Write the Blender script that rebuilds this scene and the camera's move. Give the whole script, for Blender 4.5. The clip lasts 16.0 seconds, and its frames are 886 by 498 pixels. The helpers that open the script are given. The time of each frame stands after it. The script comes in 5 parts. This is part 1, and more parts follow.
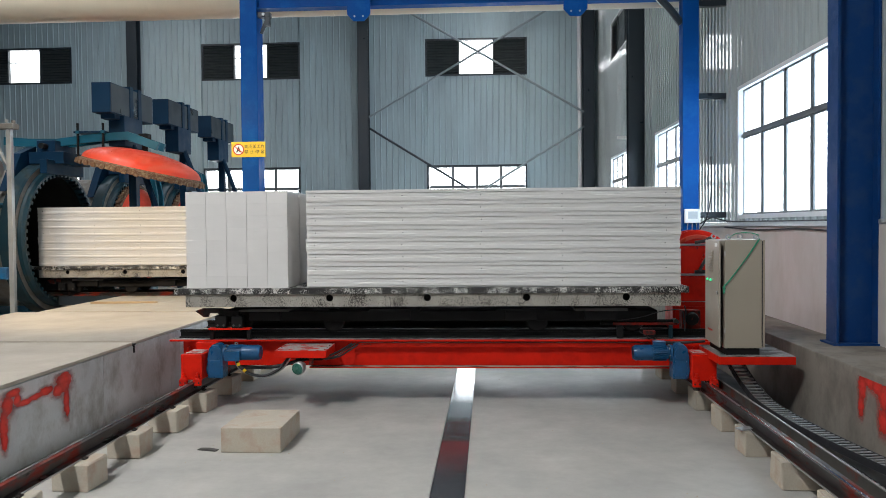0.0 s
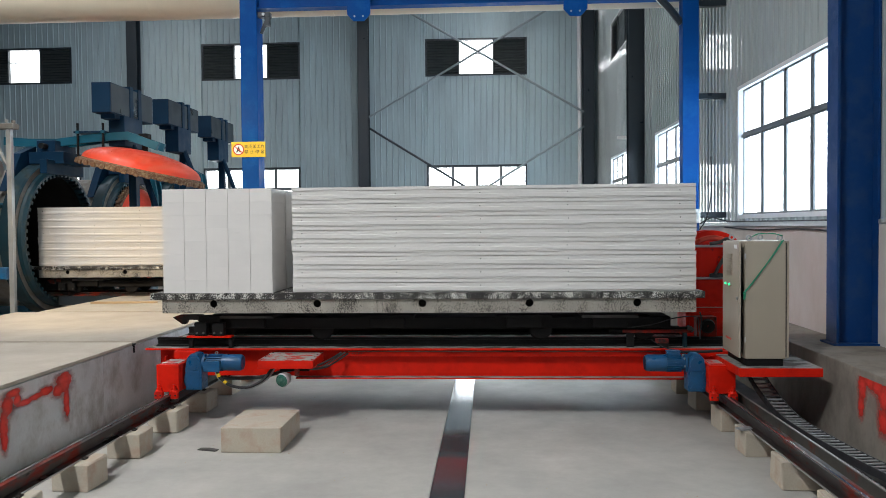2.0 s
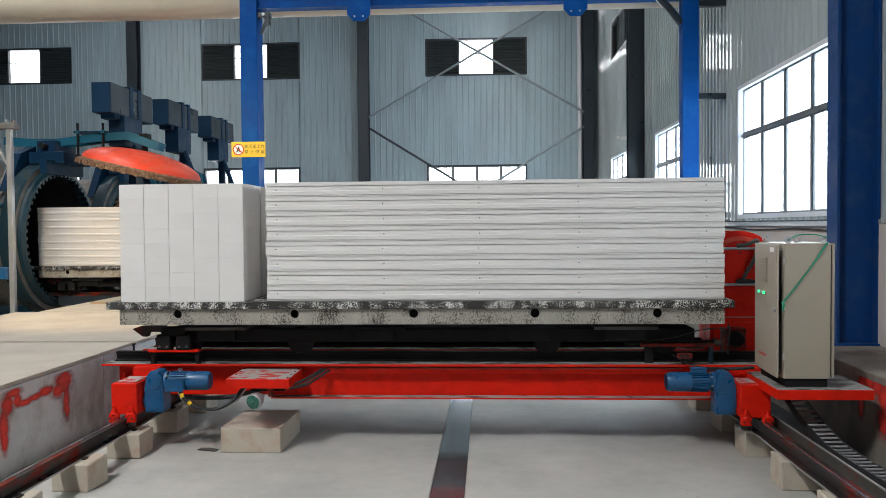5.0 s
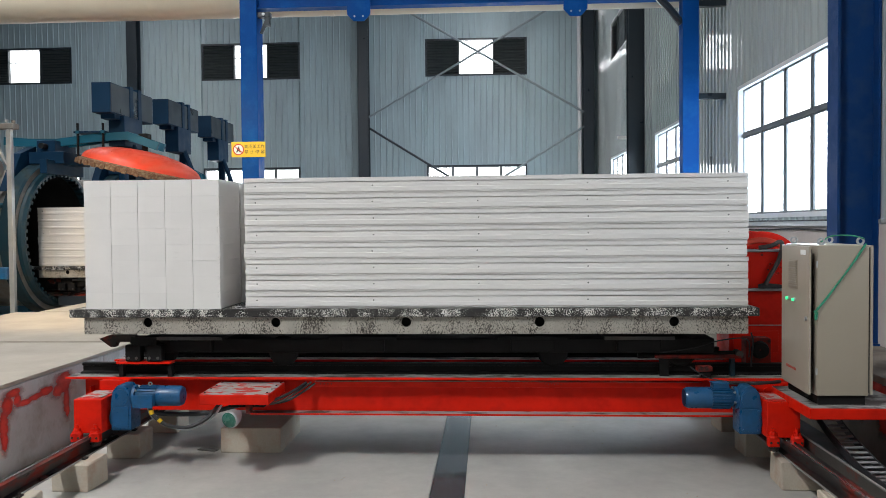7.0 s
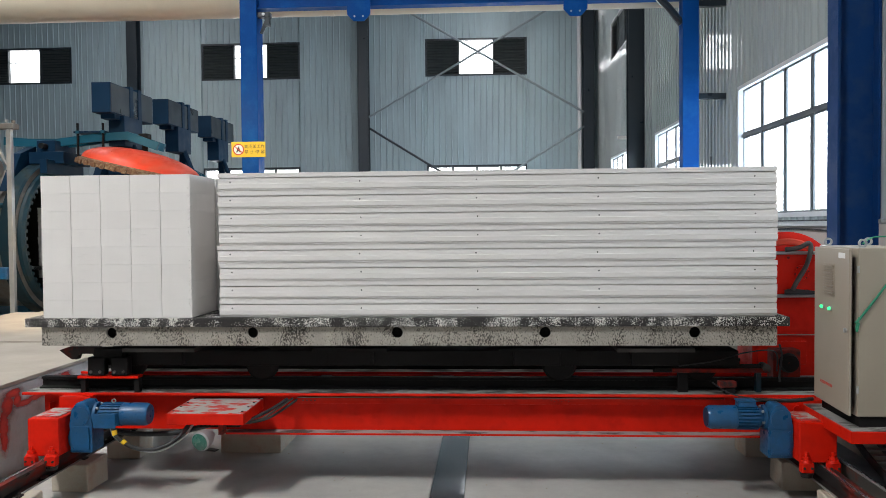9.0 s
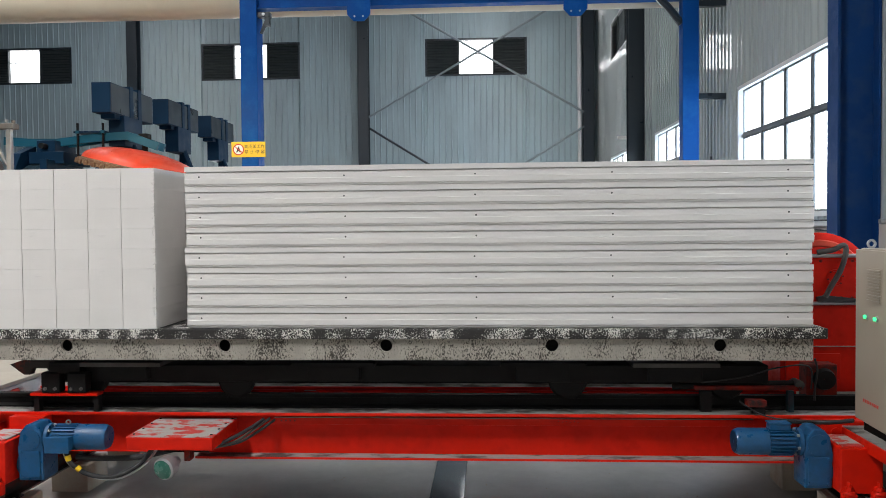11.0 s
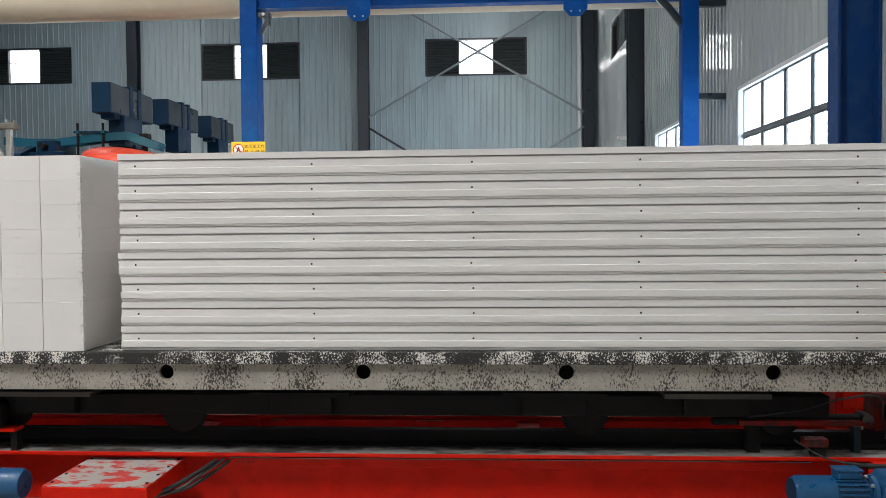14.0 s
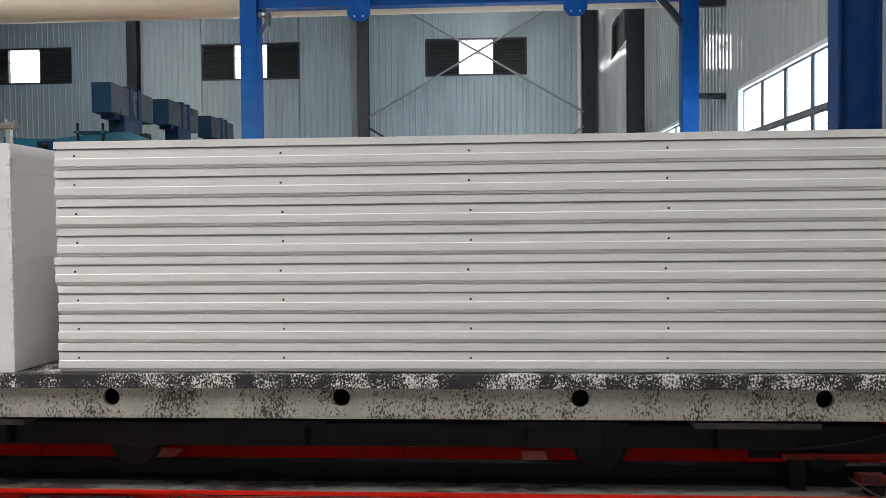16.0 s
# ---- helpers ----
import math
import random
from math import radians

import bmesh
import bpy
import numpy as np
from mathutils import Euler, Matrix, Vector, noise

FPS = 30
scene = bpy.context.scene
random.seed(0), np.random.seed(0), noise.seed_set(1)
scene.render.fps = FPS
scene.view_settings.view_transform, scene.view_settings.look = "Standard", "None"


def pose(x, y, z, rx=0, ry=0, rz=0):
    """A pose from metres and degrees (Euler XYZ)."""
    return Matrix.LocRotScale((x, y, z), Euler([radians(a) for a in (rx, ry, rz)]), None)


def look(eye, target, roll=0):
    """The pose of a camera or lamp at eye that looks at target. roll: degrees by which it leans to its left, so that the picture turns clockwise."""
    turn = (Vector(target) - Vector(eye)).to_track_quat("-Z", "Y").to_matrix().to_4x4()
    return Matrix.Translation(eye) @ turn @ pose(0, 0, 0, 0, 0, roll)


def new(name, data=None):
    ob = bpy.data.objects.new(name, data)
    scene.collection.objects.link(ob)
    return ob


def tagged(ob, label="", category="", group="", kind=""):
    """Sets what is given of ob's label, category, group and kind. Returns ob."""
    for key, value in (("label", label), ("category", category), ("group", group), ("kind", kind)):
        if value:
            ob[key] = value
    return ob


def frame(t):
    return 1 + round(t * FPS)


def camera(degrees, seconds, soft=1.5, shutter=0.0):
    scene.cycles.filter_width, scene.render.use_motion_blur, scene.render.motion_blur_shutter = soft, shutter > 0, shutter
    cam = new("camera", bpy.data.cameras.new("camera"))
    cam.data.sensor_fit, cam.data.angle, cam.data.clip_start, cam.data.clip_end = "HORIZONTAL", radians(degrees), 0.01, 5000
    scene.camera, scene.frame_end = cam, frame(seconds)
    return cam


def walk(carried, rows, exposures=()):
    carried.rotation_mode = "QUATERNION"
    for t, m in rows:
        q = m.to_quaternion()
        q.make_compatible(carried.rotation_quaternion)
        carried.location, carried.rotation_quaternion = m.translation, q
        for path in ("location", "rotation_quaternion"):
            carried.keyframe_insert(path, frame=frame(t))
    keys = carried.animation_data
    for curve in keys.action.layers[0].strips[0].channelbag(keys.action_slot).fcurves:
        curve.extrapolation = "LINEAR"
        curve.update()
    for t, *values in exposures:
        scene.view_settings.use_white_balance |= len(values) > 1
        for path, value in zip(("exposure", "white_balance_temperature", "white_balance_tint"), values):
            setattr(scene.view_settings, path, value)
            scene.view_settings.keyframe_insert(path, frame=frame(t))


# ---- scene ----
# camera on a stand in the pit, looking along the transfer track (+y)
cam = camera(58.7, 16.0, soft=0.65)
FWD = Vector((-0.05818, 0.99789, -0.02872))
EYE = Vector((0.0, 0.0, 2.25))
CAM_POSE = look(EYE, EYE + FWD * 10, -0.513)
walk(cam, [(0.0, CAM_POSE), (16.0, CAM_POSE)], exposures=[(0.0, 0.0, 6500, 10), (7.0, 0.03, 6550, 11), (12.5, 0.0, 6700, 12), (16.0, 0.05, 6750, 12)])

# ---- light ----
world = bpy.data.worlds.new("sky")
scene.world = world
world.use_nodes = True
wn = world.node_tree.nodes
sky = wn.new("ShaderNodeTexSky")
sky.sky_type, sky.sun_disc = "NISHITA", False
sky.sun_elevation, sky.sun_rotation = radians(48), radians(200)
sky.air_density, sky.dust_density = 1.0, 4.0
world.node_tree.links.new(sky.outputs[0], wn["Background"].inputs["Color"])
wn["Background"].inputs["Strength"].default_value = 0.15


def area_lamp(name, loc, target, w, h, watts, colour):
    """Daylight standing in an opening."""
    data = bpy.data.lights.new(name, "AREA")
    data.shape, data.size, data.size_y, data.energy, data.color = "RECTANGLE", w, h, watts, colour
    ob = new(name, data)
    ob.matrix_world = look(loc, target)
    return ob


DAY = (0.80, 0.92, 1.0)
# the window at y 4.95 is unseen, kept to light the pit
for yc, watts in ((4.95, 35), (12.28, 190), (19.27, 170), (26.82, 170)):
    area_lamp("daylight_window_side", (4.62, yc, 3.52), (0, yc, 3.2), 4.0, 2.2, watts, (0.56, 0.79, 1.0))
for xc in (-0.46, -9.71, -18.96):
    area_lamp("daylight_window_end", (xc, 32.2, 3.5), (xc, 0, 3.5), 4.0, 2.2, 100, DAY)
# unseen roof skylight strips; the last two are added to brighten the end wall
UNSEEN_SKYLIGHTS = [(-6.7, -5.7, -3.0, 1.0, 2200), (-10.4, -9.2, 5.5, 15.0, 850), (-15.5, -12.5, 20.0, 29.0, 240), (-1.6, 1.0, 20.0, 29.0, 370)]
for x0, x1, y0, y1, watts in UNSEEN_SKYLIGHTS:
    area_lamp("daylight_skylight", ((x0 + x1) / 2, (y0 + y1) / 2, 12.7), ((x0 + x1) / 2, (y0 + y1) / 2 + 0.001, 0), x1 - x0, y1 - y0, watts, (0.95, 0.98, 1.0))
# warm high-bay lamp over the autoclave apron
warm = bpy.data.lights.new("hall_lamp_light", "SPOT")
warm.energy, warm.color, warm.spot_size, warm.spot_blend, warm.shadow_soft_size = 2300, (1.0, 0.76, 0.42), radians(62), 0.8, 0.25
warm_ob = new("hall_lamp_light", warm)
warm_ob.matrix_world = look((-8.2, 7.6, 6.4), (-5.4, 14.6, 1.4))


# ---- materials ----
def material(name, colour, rough=0.6, metal=0.0, vary=0.12, scale=3.0, fine=60.0, bump=0.15, dirt=None, dirt_amount=0.0,
             dirt_scale=6.0, island=0.0, spread=0.0, stretch=(1, 1, 1), rough_vary=0.12, dirt_sharp=0.12, spec=0.5, cluster=0.0):
    """Principled surface: colour varied at two scales, optional dirt patches, fine bump."""
    m = bpy.data.materials.new(name)
    m.use_nodes = True
    nt = m.node_tree
    N, L = nt.nodes.new, nt.links.new
    p = nt.nodes["Principled BSDF"]
    p.inputs["Metallic"].default_value = metal
    p.inputs["Specular IOR Level"].default_value = spec
    tc = N("ShaderNodeTexCoord")
    mp = N("ShaderNodeMapping")
    mp.inputs["Scale"].default_value = stretch
    L(tc.outputs["Object"], mp.inputs["Vector"])
    info = N("ShaderNodeObjectInfo")
    add = N("ShaderNodeVectorMath")
    L(mp.outputs[0], add.inputs[0])
    off = N("ShaderNodeVectorMath")
    off.operation = "SCALE"
    off.inputs[0].default_value = (17.0, 31.0, 23.0)
    L(info.outputs["Random"], off.inputs["Scale"])
    L(off.outputs[0], add.inputs[1])

    def noise_tex(s, detail=4.0):
        n = N("ShaderNodeTexNoise")
        n.inputs["Scale"].default_value, n.inputs["Detail"].default_value = s, detail
        L(add.outputs[0], n.inputs["Vector"])
        return n

    n1, n2 = noise_tex(scale), noise_tex(fine, 3.0)
    mixn = N("ShaderNodeMath")
    mixn.operation = "MULTIPLY_ADD"
    mixn.inputs[1].default_value = 0.35
    L(n2.outputs["Fac"], mixn.inputs[0])
    L(n1.outputs["Fac"], mixn.inputs[2])
    ramp = N("ShaderNodeMapRange")
    ramp.inputs["From Min"].default_value, ramp.inputs["From Max"].default_value = 0.35, 1.0
    ramp.inputs["To Min"].default_value, ramp.inputs["To Max"].default_value = 1.0 - vary, 1.0 + vary
    L(mixn.outputs[0], ramp.inputs["Value"])
    val = ramp.outputs[0]
    if spread:
        mr = N("ShaderNodeMapRange")
        mr.inputs["To Min"].default_value, mr.inputs["To Max"].default_value = 1.0 - spread, 1.0 + spread
        L(info.outputs["Random"], mr.inputs["Value"])
        mu = N("ShaderNodeMath")
        mu.operation = "MULTIPLY"
        L(val, mu.inputs[0])
        L(mr.outputs[0], mu.inputs[1])
        val = mu.outputs[0]
    if island:
        geo = N("ShaderNodeNewGeometry")
        mr = N("ShaderNodeMapRange")
        mr.inputs["To Min"].default_value, mr.inputs["To Max"].default_value = 1.0 - island, 1.0 + island
        L(geo.outputs["Random Per Island"], mr.inputs["Value"])
        mu = N("ShaderNodeMath")
        mu.operation = "MULTIPLY"
        L(val, mu.inputs[0])
        L(mr.outputs[0], mu.inputs[1])
        val = mu.outputs[0]
    sc = N("ShaderNodeVectorMath")
    sc.operation = "SCALE"
    sc.inputs[0].default_value = colour
    L(val, sc.inputs["Scale"])
    col = sc.outputs[0]
    rmr = N("ShaderNodeMapRange")
    rmr.inputs["From Min"].default_value, rmr.inputs["From Max"].default_value = 0.3, 0.7
    rmr.inputs["To Min"].default_value, rmr.inputs["To Max"].default_value = max(0.03, rough - rough_vary), min(1, rough + rough_vary)
    L(n1.outputs["Fac"], rmr.inputs["Value"])
    rg = rmr.outputs[0]
    if dirt:
        n3 = noise_tex(dirt_scale, 8.0)
        n3.inputs["Roughness"].default_value = 0.65
        dm = N("ShaderNodeMapRange")
        e = 0.62 - 0.24 * dirt_amount
        dm.inputs["From Min"].default_value, dm.inputs["From Max"].default_value = e - dirt_sharp / 2, e + dirt_sharp / 2
        fac = n3.outputs["Fac"]
        if cluster:
            n4 = noise_tex(cluster, 3.0)
            ma = N("ShaderNodeMath")
            ma.operation = "MULTIPLY_ADD"
            ma.inputs[1].default_value = 0.55
            L(n4.outputs["Fac"], ma.inputs[0])
            sb = N("ShaderNodeMath")
            sb.operation = "SUBTRACT"
            sb.inputs[1].default_value = 0.275
            L(fac, sb.inputs[0])
            L(sb.outputs[0], ma.inputs[2])
            fac = ma.outputs[0]
        L(fac, dm.inputs["Value"])
        mx = N("ShaderNodeMix")
        mx.data_type = "RGBA"
        L(dm.outputs[0], mx.inputs[0])
        L(col, mx.inputs[6])
        mx.inputs[7].default_value = (*dirt, 1)
        col = mx.outputs[2]
        mr2 = N("ShaderNodeMix")
        L(dm.outputs[0], mr2.inputs[0])
        L(rg, mr2.inputs[2])
        mr2.inputs[3].default_value = 0.85
        rg = mr2.outputs[0]
    L(col, p.inputs["Base Color"])
    L(rg, p.inputs["Roughness"])
    if bump:
        b = N("ShaderNodeBump")
        b.inputs["Strength"].default_value, b.inputs["Distance"].default_value = bump, 0.01
        L(mixn.outputs[0], b.inputs["Height"])
        L(b.outputs[0], p.inputs["Normal"])
    return m


def glow(name, colour, strength):
    m = bpy.data.materials.new(name)
    m.use_nodes = True
    p = m.node_tree.nodes["Principled BSDF"]
    p.inputs["Base Color"].default_value = (*colour, 1)
    p.inputs["Emission Color"].default_value = (*colour, 1)
    p.inputs["Emission Strength"].default_value = strength
    return m


def clear_glass(name):
    m = bpy.data.materials.new(name)
    m.use_nodes = True
    nt = m.node_tree
    nt.nodes.remove(nt.nodes["Principled BSDF"])
    tr, gl, mx, fr = (nt.nodes.new(k) for k in ("ShaderNodeBsdfTransparent", "ShaderNodeBsdfGlossy", "ShaderNodeMixShader", "ShaderNodeValue"))
    gl.inputs["Roughness"].default_value = 0.02
    fr.outputs[0].default_value = 0.07
    nt.links.new(fr.outputs[0], mx.inputs[0])
    nt.links.new(tr.outputs[0], mx.inputs[1])
    nt.links.new(gl.outputs[0], mx.inputs[2])
    nt.links.new(mx.outputs[0], nt.nodes["Material Output"].inputs[0])
    return m


M_SHEET = material("painted_sheet", (0.365, 0.475, 0.52), 0.32, 0.0, 0.06, 0.6, 30, 0.04, stretch=(1, 1, 0.25), dirt=(0.28, 0.33, 0.36), dirt_amount=0.25, dirt_scale=1.2, dirt_sharp=0.5)
M_SHEET_E = material("pale_sheet", (0.46, 0.51, 0.515), 0.05, 0.0, 0.05, 0.6, 30, 0.015, stretch=(1, 1, 0.25), rough_vary=0.02, spec=0.95)
M_ROOF = material("roof_sheet", (0.36, 0.38, 0.39), 0.5, vary=0.06)
M_PLASTER = material("plaster", (0.60, 0.55, 0.53), 0.85, vary=0.07, scale=1.5, dirt=(0.50, 0.44, 0.40), dirt_amount=0.3, dirt_scale=2.0, dirt_sharp=0.4, stretch=(1, 1, 0.5))
M_FLOOR = material("pit_concrete", (0.455, 0.435, 0.395), 0.45, vary=0.08, scale=0.9, fine=25, bump=0.06, dirt=(0.30, 0.285, 0.265), dirt_amount=0.38, dirt_scale=0.9, dirt_sharp=0.5)
M_SLAB = material("slab_concrete", (0.44, 0.39, 0.32), 0.7, vary=0.08, scale=0.8, fine=30, bump=0.06, dirt=(0.36, 0.31, 0.26), dirt_amount=0.35, dirt_scale=1.4, dirt_sharp=0.4)
M_PITWALL = material("pit_wall_concrete", (0.56, 0.565, 0.57), 0.75, vary=0.14, scale=2.2, fine=40, bump=0.12, dirt=(0.36, 0.34, 0.32), dirt_amount=0.15, dirt_scale=3.2, dirt_sharp=0.22, stretch=(1, 1, 0.8))
# darker, browner concrete than M_PITWALL, with still darker patches
M_PITWALL_E = material("mottled_brown_pit_concrete", (0.25, 0.22, 0.185), 0.8, vary=0.16, scale=1.8, fine=40, bump=0.14, dirt=(0.15, 0.125, 0.105), dirt_amount=0.25, dirt_scale=2.6, dirt_sharp=0.25, stretch=(1, 1, 0.7))
M_AAC = material("aerated_concrete", (0.69, 0.665, 0.645), 0.92, vary=0.05, scale=4, fine=160, bump=0.16, spread=0.02, spec=0.2, dirt=(0.50, 0.475, 0.45), dirt_amount=-0.45, dirt_scale=26, dirt_sharp=0.05, stretch=(0.6, 1, 1))
M_CRUST = material("lime_crusted_steel", (0.022, 0.020, 0.019), 0.8, vary=0.3, scale=12, fine=80, bump=0.8, dirt=(0.70, 0.68, 0.64), dirt_amount=0.24, dirt_scale=105, dirt_sharp=0.06, stretch=(1, 1, 0.8), cluster=9.0)
M_CRUST_WEB = material("lime_stained_steel", (0.37, 0.34, 0.295), 0.85, vary=0.25, scale=8, fine=90, bump=0.6, dirt=(0.04, 0.034, 0.028), dirt_amount=0.24, dirt_scale=105, dirt_sharp=0.12, stretch=(1, 1, 0.6), cluster=4.0)
M_RED = material("red_paint", (0.66, 0.013, 0.003), 0.42, vary=0.12, scale=3, fine=40, bump=0.05, dirt=(0.46, 0.010, 0.004), dirt_amount=0.0, dirt_scale=5, dirt_sharp=0.3, spec=0.16)
M_REDWORN = material("worn_red_paint", (0.37, 0.35, 0.33), 0.6, vary=0.15, scale=5, fine=50, bump=0.1, dirt=(0.50, 0.04, 0.03), dirt_amount=0.40, dirt_scale=6, dirt_sharp=0.06, stretch=(1, 1.7, 1))
M_DUSTY = material("dust_on_steel", (0.28, 0.262, 0.245), 0.7, vary=0.2, scale=3, fine=40, bump=0.1, dirt=(0.06, 0.045, 0.04), dirt_amount=0.4, dirt_scale=5, dirt_sharp=0.1, stretch=(0.5, 1, 1))
M_BLUE = material("blue_column_paint", (0.001, 0.066, 0.28), 0.5, vary=0.10, scale=1.5, fine=30, bump=0.05, dirt=(0.01, 0.10, 0.33), dirt_amount=0.12, dirt_scale=3, dirt_sharp=0.2, spec=0.10)
M_NAVY = material("navy_column_paint", (0.003, 0.042, 0.17), 0.5, vary=0.12, scale=1.5, fine=30, bump=0.05, dirt=(0.02, 0.06, 0.17), dirt_amount=0.2, dirt_scale=4, dirt_sharp=0.2, spec=0.2)
M_MOTOR = material("blue_motor_paint", (0.004, 0.078, 0.20), 0.30, vary=0.25, scale=8, fine=60, bump=0.15, dirt=(0.015, 0.07, 0.15), dirt_amount=0.1, dirt_scale=14, dirt_sharp=0.4)
M_TEAL = material("teal_paint", (0.004, 0.105, 0.165), 0.42, vary=0.15, scale=3, fine=50, bump=0.08)
# M_TEAL's shaded copy: darkened because the flange gets less light than the arm
M_SHADETEAL = material("shaded_teal_paint", (0.002, 0.026, 0.040), 0.42, vary=0.2, scale=3, fine=50, bump=0.1, dirt=(0.03, 0.045, 0.045), dirt_amount=0.1, dirt_scale=5)
M_DKBLUE = material("dark_blue_paint", (0.003, 0.027, 0.064), 0.5, vary=0.15, scale=3, fine=50, bump=0.06, spec=0.2)
M_DKGREY = material("dark_grey_steel", (0.020, 0.029, 0.039), 0.38, vary=0.15, scale=2, fine=40, bump=0.05)
# black steel; under pallet and deck its black stands in for shade
M_BLACK = material("black_steel_and_shade", (0.010, 0.009, 0.009), 0.7, vary=0.3, scale=6, fine=60, bump=0.2, spec=0.2)
M_RAIL = material("rail_steel", (0.024, 0.019, 0.018), 0.36, 0.2, 0.25, 5, 60, 0.12, dirt=(0.20, 0.022, 0.012), dirt_amount=0.20, dirt_scale=4, dirt_sharp=0.12, stretch=(1, 0.35, 1), spec=0.3)
M_BRIGHT = material("polished_rail_head", (0.55, 0.56, 0.58), 0.22, 0.9, 0.1, 6, 80, 0.05, stretch=(1, 0.2, 1))
M_GREY_METAL = material("galvanised_steel", (0.42, 0.43, 0.44), 0.4, 0.6, 0.15, 6, 60, 0.05)
M_SHELL = material("autoclave_jacket", (0.22, 0.21, 0.195), 0.4, 0.5, 0.12, 2, 40, 0.06, dirt=(0.2, 0.16, 0.13), dirt_amount=0.25, dirt_scale=4, dirt_sharp=0.3)
# near-black brown for the vessel lining and small rail fixings
M_NEARBLACK = material("near_black_brown", (0.02, 0.016, 0.014), 0.85, vary=0.3, scale=4, fine=50, bump=0.4)
M_LID = material("orange_red_lid_paint", (0.66, 0.052, 0.02), 0.36, vary=0.14, scale=2, fine=40, bump=0.08, dirt=(0.60, 0.09, 0.045), dirt_amount=0.2, dirt_scale=5, dirt_sharp=0.25, stretch=(1, 0.4, 1))
M_RIM = material("crusted_brown_rim", (0.13, 0.062, 0.034), 0.85, vary=0.3, scale=6, fine=60, bump=0.5, dirt=(0.24, 0.18, 0.11), dirt_amount=0.3, dirt_scale=14, dirt_sharp=0.15)
M_PIPE = material("beige_pipe_jacket", (0.66, 0.58, 0.45), 0.42, vary=0.06, scale=1.5, fine=40, bump=0.03)
M_CAB = material("beige_cabinet_paint", (0.35, 0.30, 0.235), 0.42, vary=0.04, scale=2, fine=80, bump=0.02)
M_WHITE = material("white_frame_paint", (0.72, 0.73, 0.74), 0.45, vary=0.04)
M_ALU = material("window_aluminium", (0.13, 0.14, 0.15), 0.4, 0.2, 0.06)
M_LOUVRE = material("dark_louvre", (0.05, 0.06, 0.065), 0.5, vary=0.08)
M_YELLOW = material("yellow_sign", (0.85, 0.55, 0.02), 0.45, vary=0.04)
M_SIGNWHITE = material("sign_white", (0.80, 0.80, 0.78), 0.5, vary=0.03)
M_SIGNRED = material("sign_red", (0.55, 0.05, 0.03), 0.5, vary=0.03)
M_INK = material("black_print", (0.02, 0.02, 0.02), 0.6, vary=0.05)
M_RUBBER = material("black_rubber", (0.018, 0.018, 0.02), 0.6, vary=0.2, scale=20, bump=0.1)
M_GREEN = material("green_strap", (0.02, 0.24, 0.13), 0.6, vary=0.1, scale=30)
M_GREENGLASS = material("dull_green_lens", (0.03, 0.12, 0.09), 0.25, vary=0.2, scale=20)
M_LAMPGREEN = glow("lit_green_button", (0.04, 0.9, 0.3), 1.3)
M_BLOCK = material("rail_block_concrete", (0.45, 0.395, 0.32), 0.9, vary=0.14, scale=4, fine=60, bump=0.35, dirt=(0.38, 0.26, 0.19), dirt_amount=0.05, dirt_scale=4, dirt_sharp=0.25, spread=0.10)
M_DRAIN = material("drain_cover_steel", (0.085, 0.09, 0.10), 0.09, 0.35, 0.3, 2, 40, 0.002, rough_vary=0.03, stretch=(1, 0.4, 1))
M_BRACE = material("galvanised_brace", (0.24, 0.285, 0.305), 0.5, vary=0.1)
# rust patches on a base darkened for the shade in the trough
M_GUIDE = material("shaded_rusty_guide_steel", (0.07, 0.064, 0.058), 0.5, 0.2, vary=0.2, scale=5, fine=60, bump=0.1, dirt=(0.22, 0.045, 0.025), dirt_amount=0.05, dirt_scale=3, dirt_sharp=0.15)
# dim grey; on bearers and push joint it stands in for shade
M_DIMSTEEL = material("dim_grey_steel", (0.085, 0.08, 0.075), 0.7, vary=0.3, scale=5, fine=50, bump=0.2, spec=0.2)
# red paint darkened to stand in for shade, with near-black patches
M_DARKRED = material("darkened_red_paint", (0.22, 0.012, 0.006), 0.6, vary=0.3, scale=8, fine=60, bump=0.15, dirt=(0.03, 0.022, 0.02), dirt_amount=0.35, dirt_scale=9, dirt_sharp=0.2, spec=0.2)
M_EDGE = material("pale_edge_steel", (0.30, 0.29, 0.28), 0.4, 0.3, vary=0.15, scale=8)
M_SPRAY = material("red_spray_paint", (0.66, 0.026, 0.014), 0.7, vary=0.15, scale=5, fine=60, bump=0.1)
nt = M_SPRAY.node_tree
at, tr, mx, ns, mu = (nt.nodes.new(k) for k in ("ShaderNodeAttribute", "ShaderNodeBsdfTransparent", "ShaderNodeMixShader", "ShaderNodeTexNoise", "ShaderNodeMath"))
at.attribute_name, mu.operation, ns.inputs["Scale"].default_value = "cover", "MULTIPLY_ADD", 14.0
mp = nt.nodes.new("ShaderNodeMapRange")
mp.inputs["From Min"].default_value, mp.inputs["From Max"].default_value = 0.50, 1.25
nt.links.new(ns.outputs["Fac"], mu.inputs[0])
mu.inputs[1].default_value = 0.5
nt.links.new(at.outputs["Fac"], mu.inputs[2])
nt.links.new(mu.outputs[0], mp.inputs["Value"])
nt.links.new(mp.outputs[0], mx.inputs[0])
nt.links.new(tr.outputs[0], mx.inputs[1])
nt.links.new(nt.nodes["Principled BSDF"].outputs[0], mx.inputs[2])
nt.links.new(mx.outputs[0], nt.nodes["Material Output"].inputs[0])
M_CHAIN = material("chain_plastic", (0.03, 0.03, 0.033), 0.5, vary=0.2)
# bars darkened too, as the trough lies in shade
M_CHAINBAR = material("chain_crossbar", (0.26, 0.26, 0.26), 0.45, 0.3, 0.1)
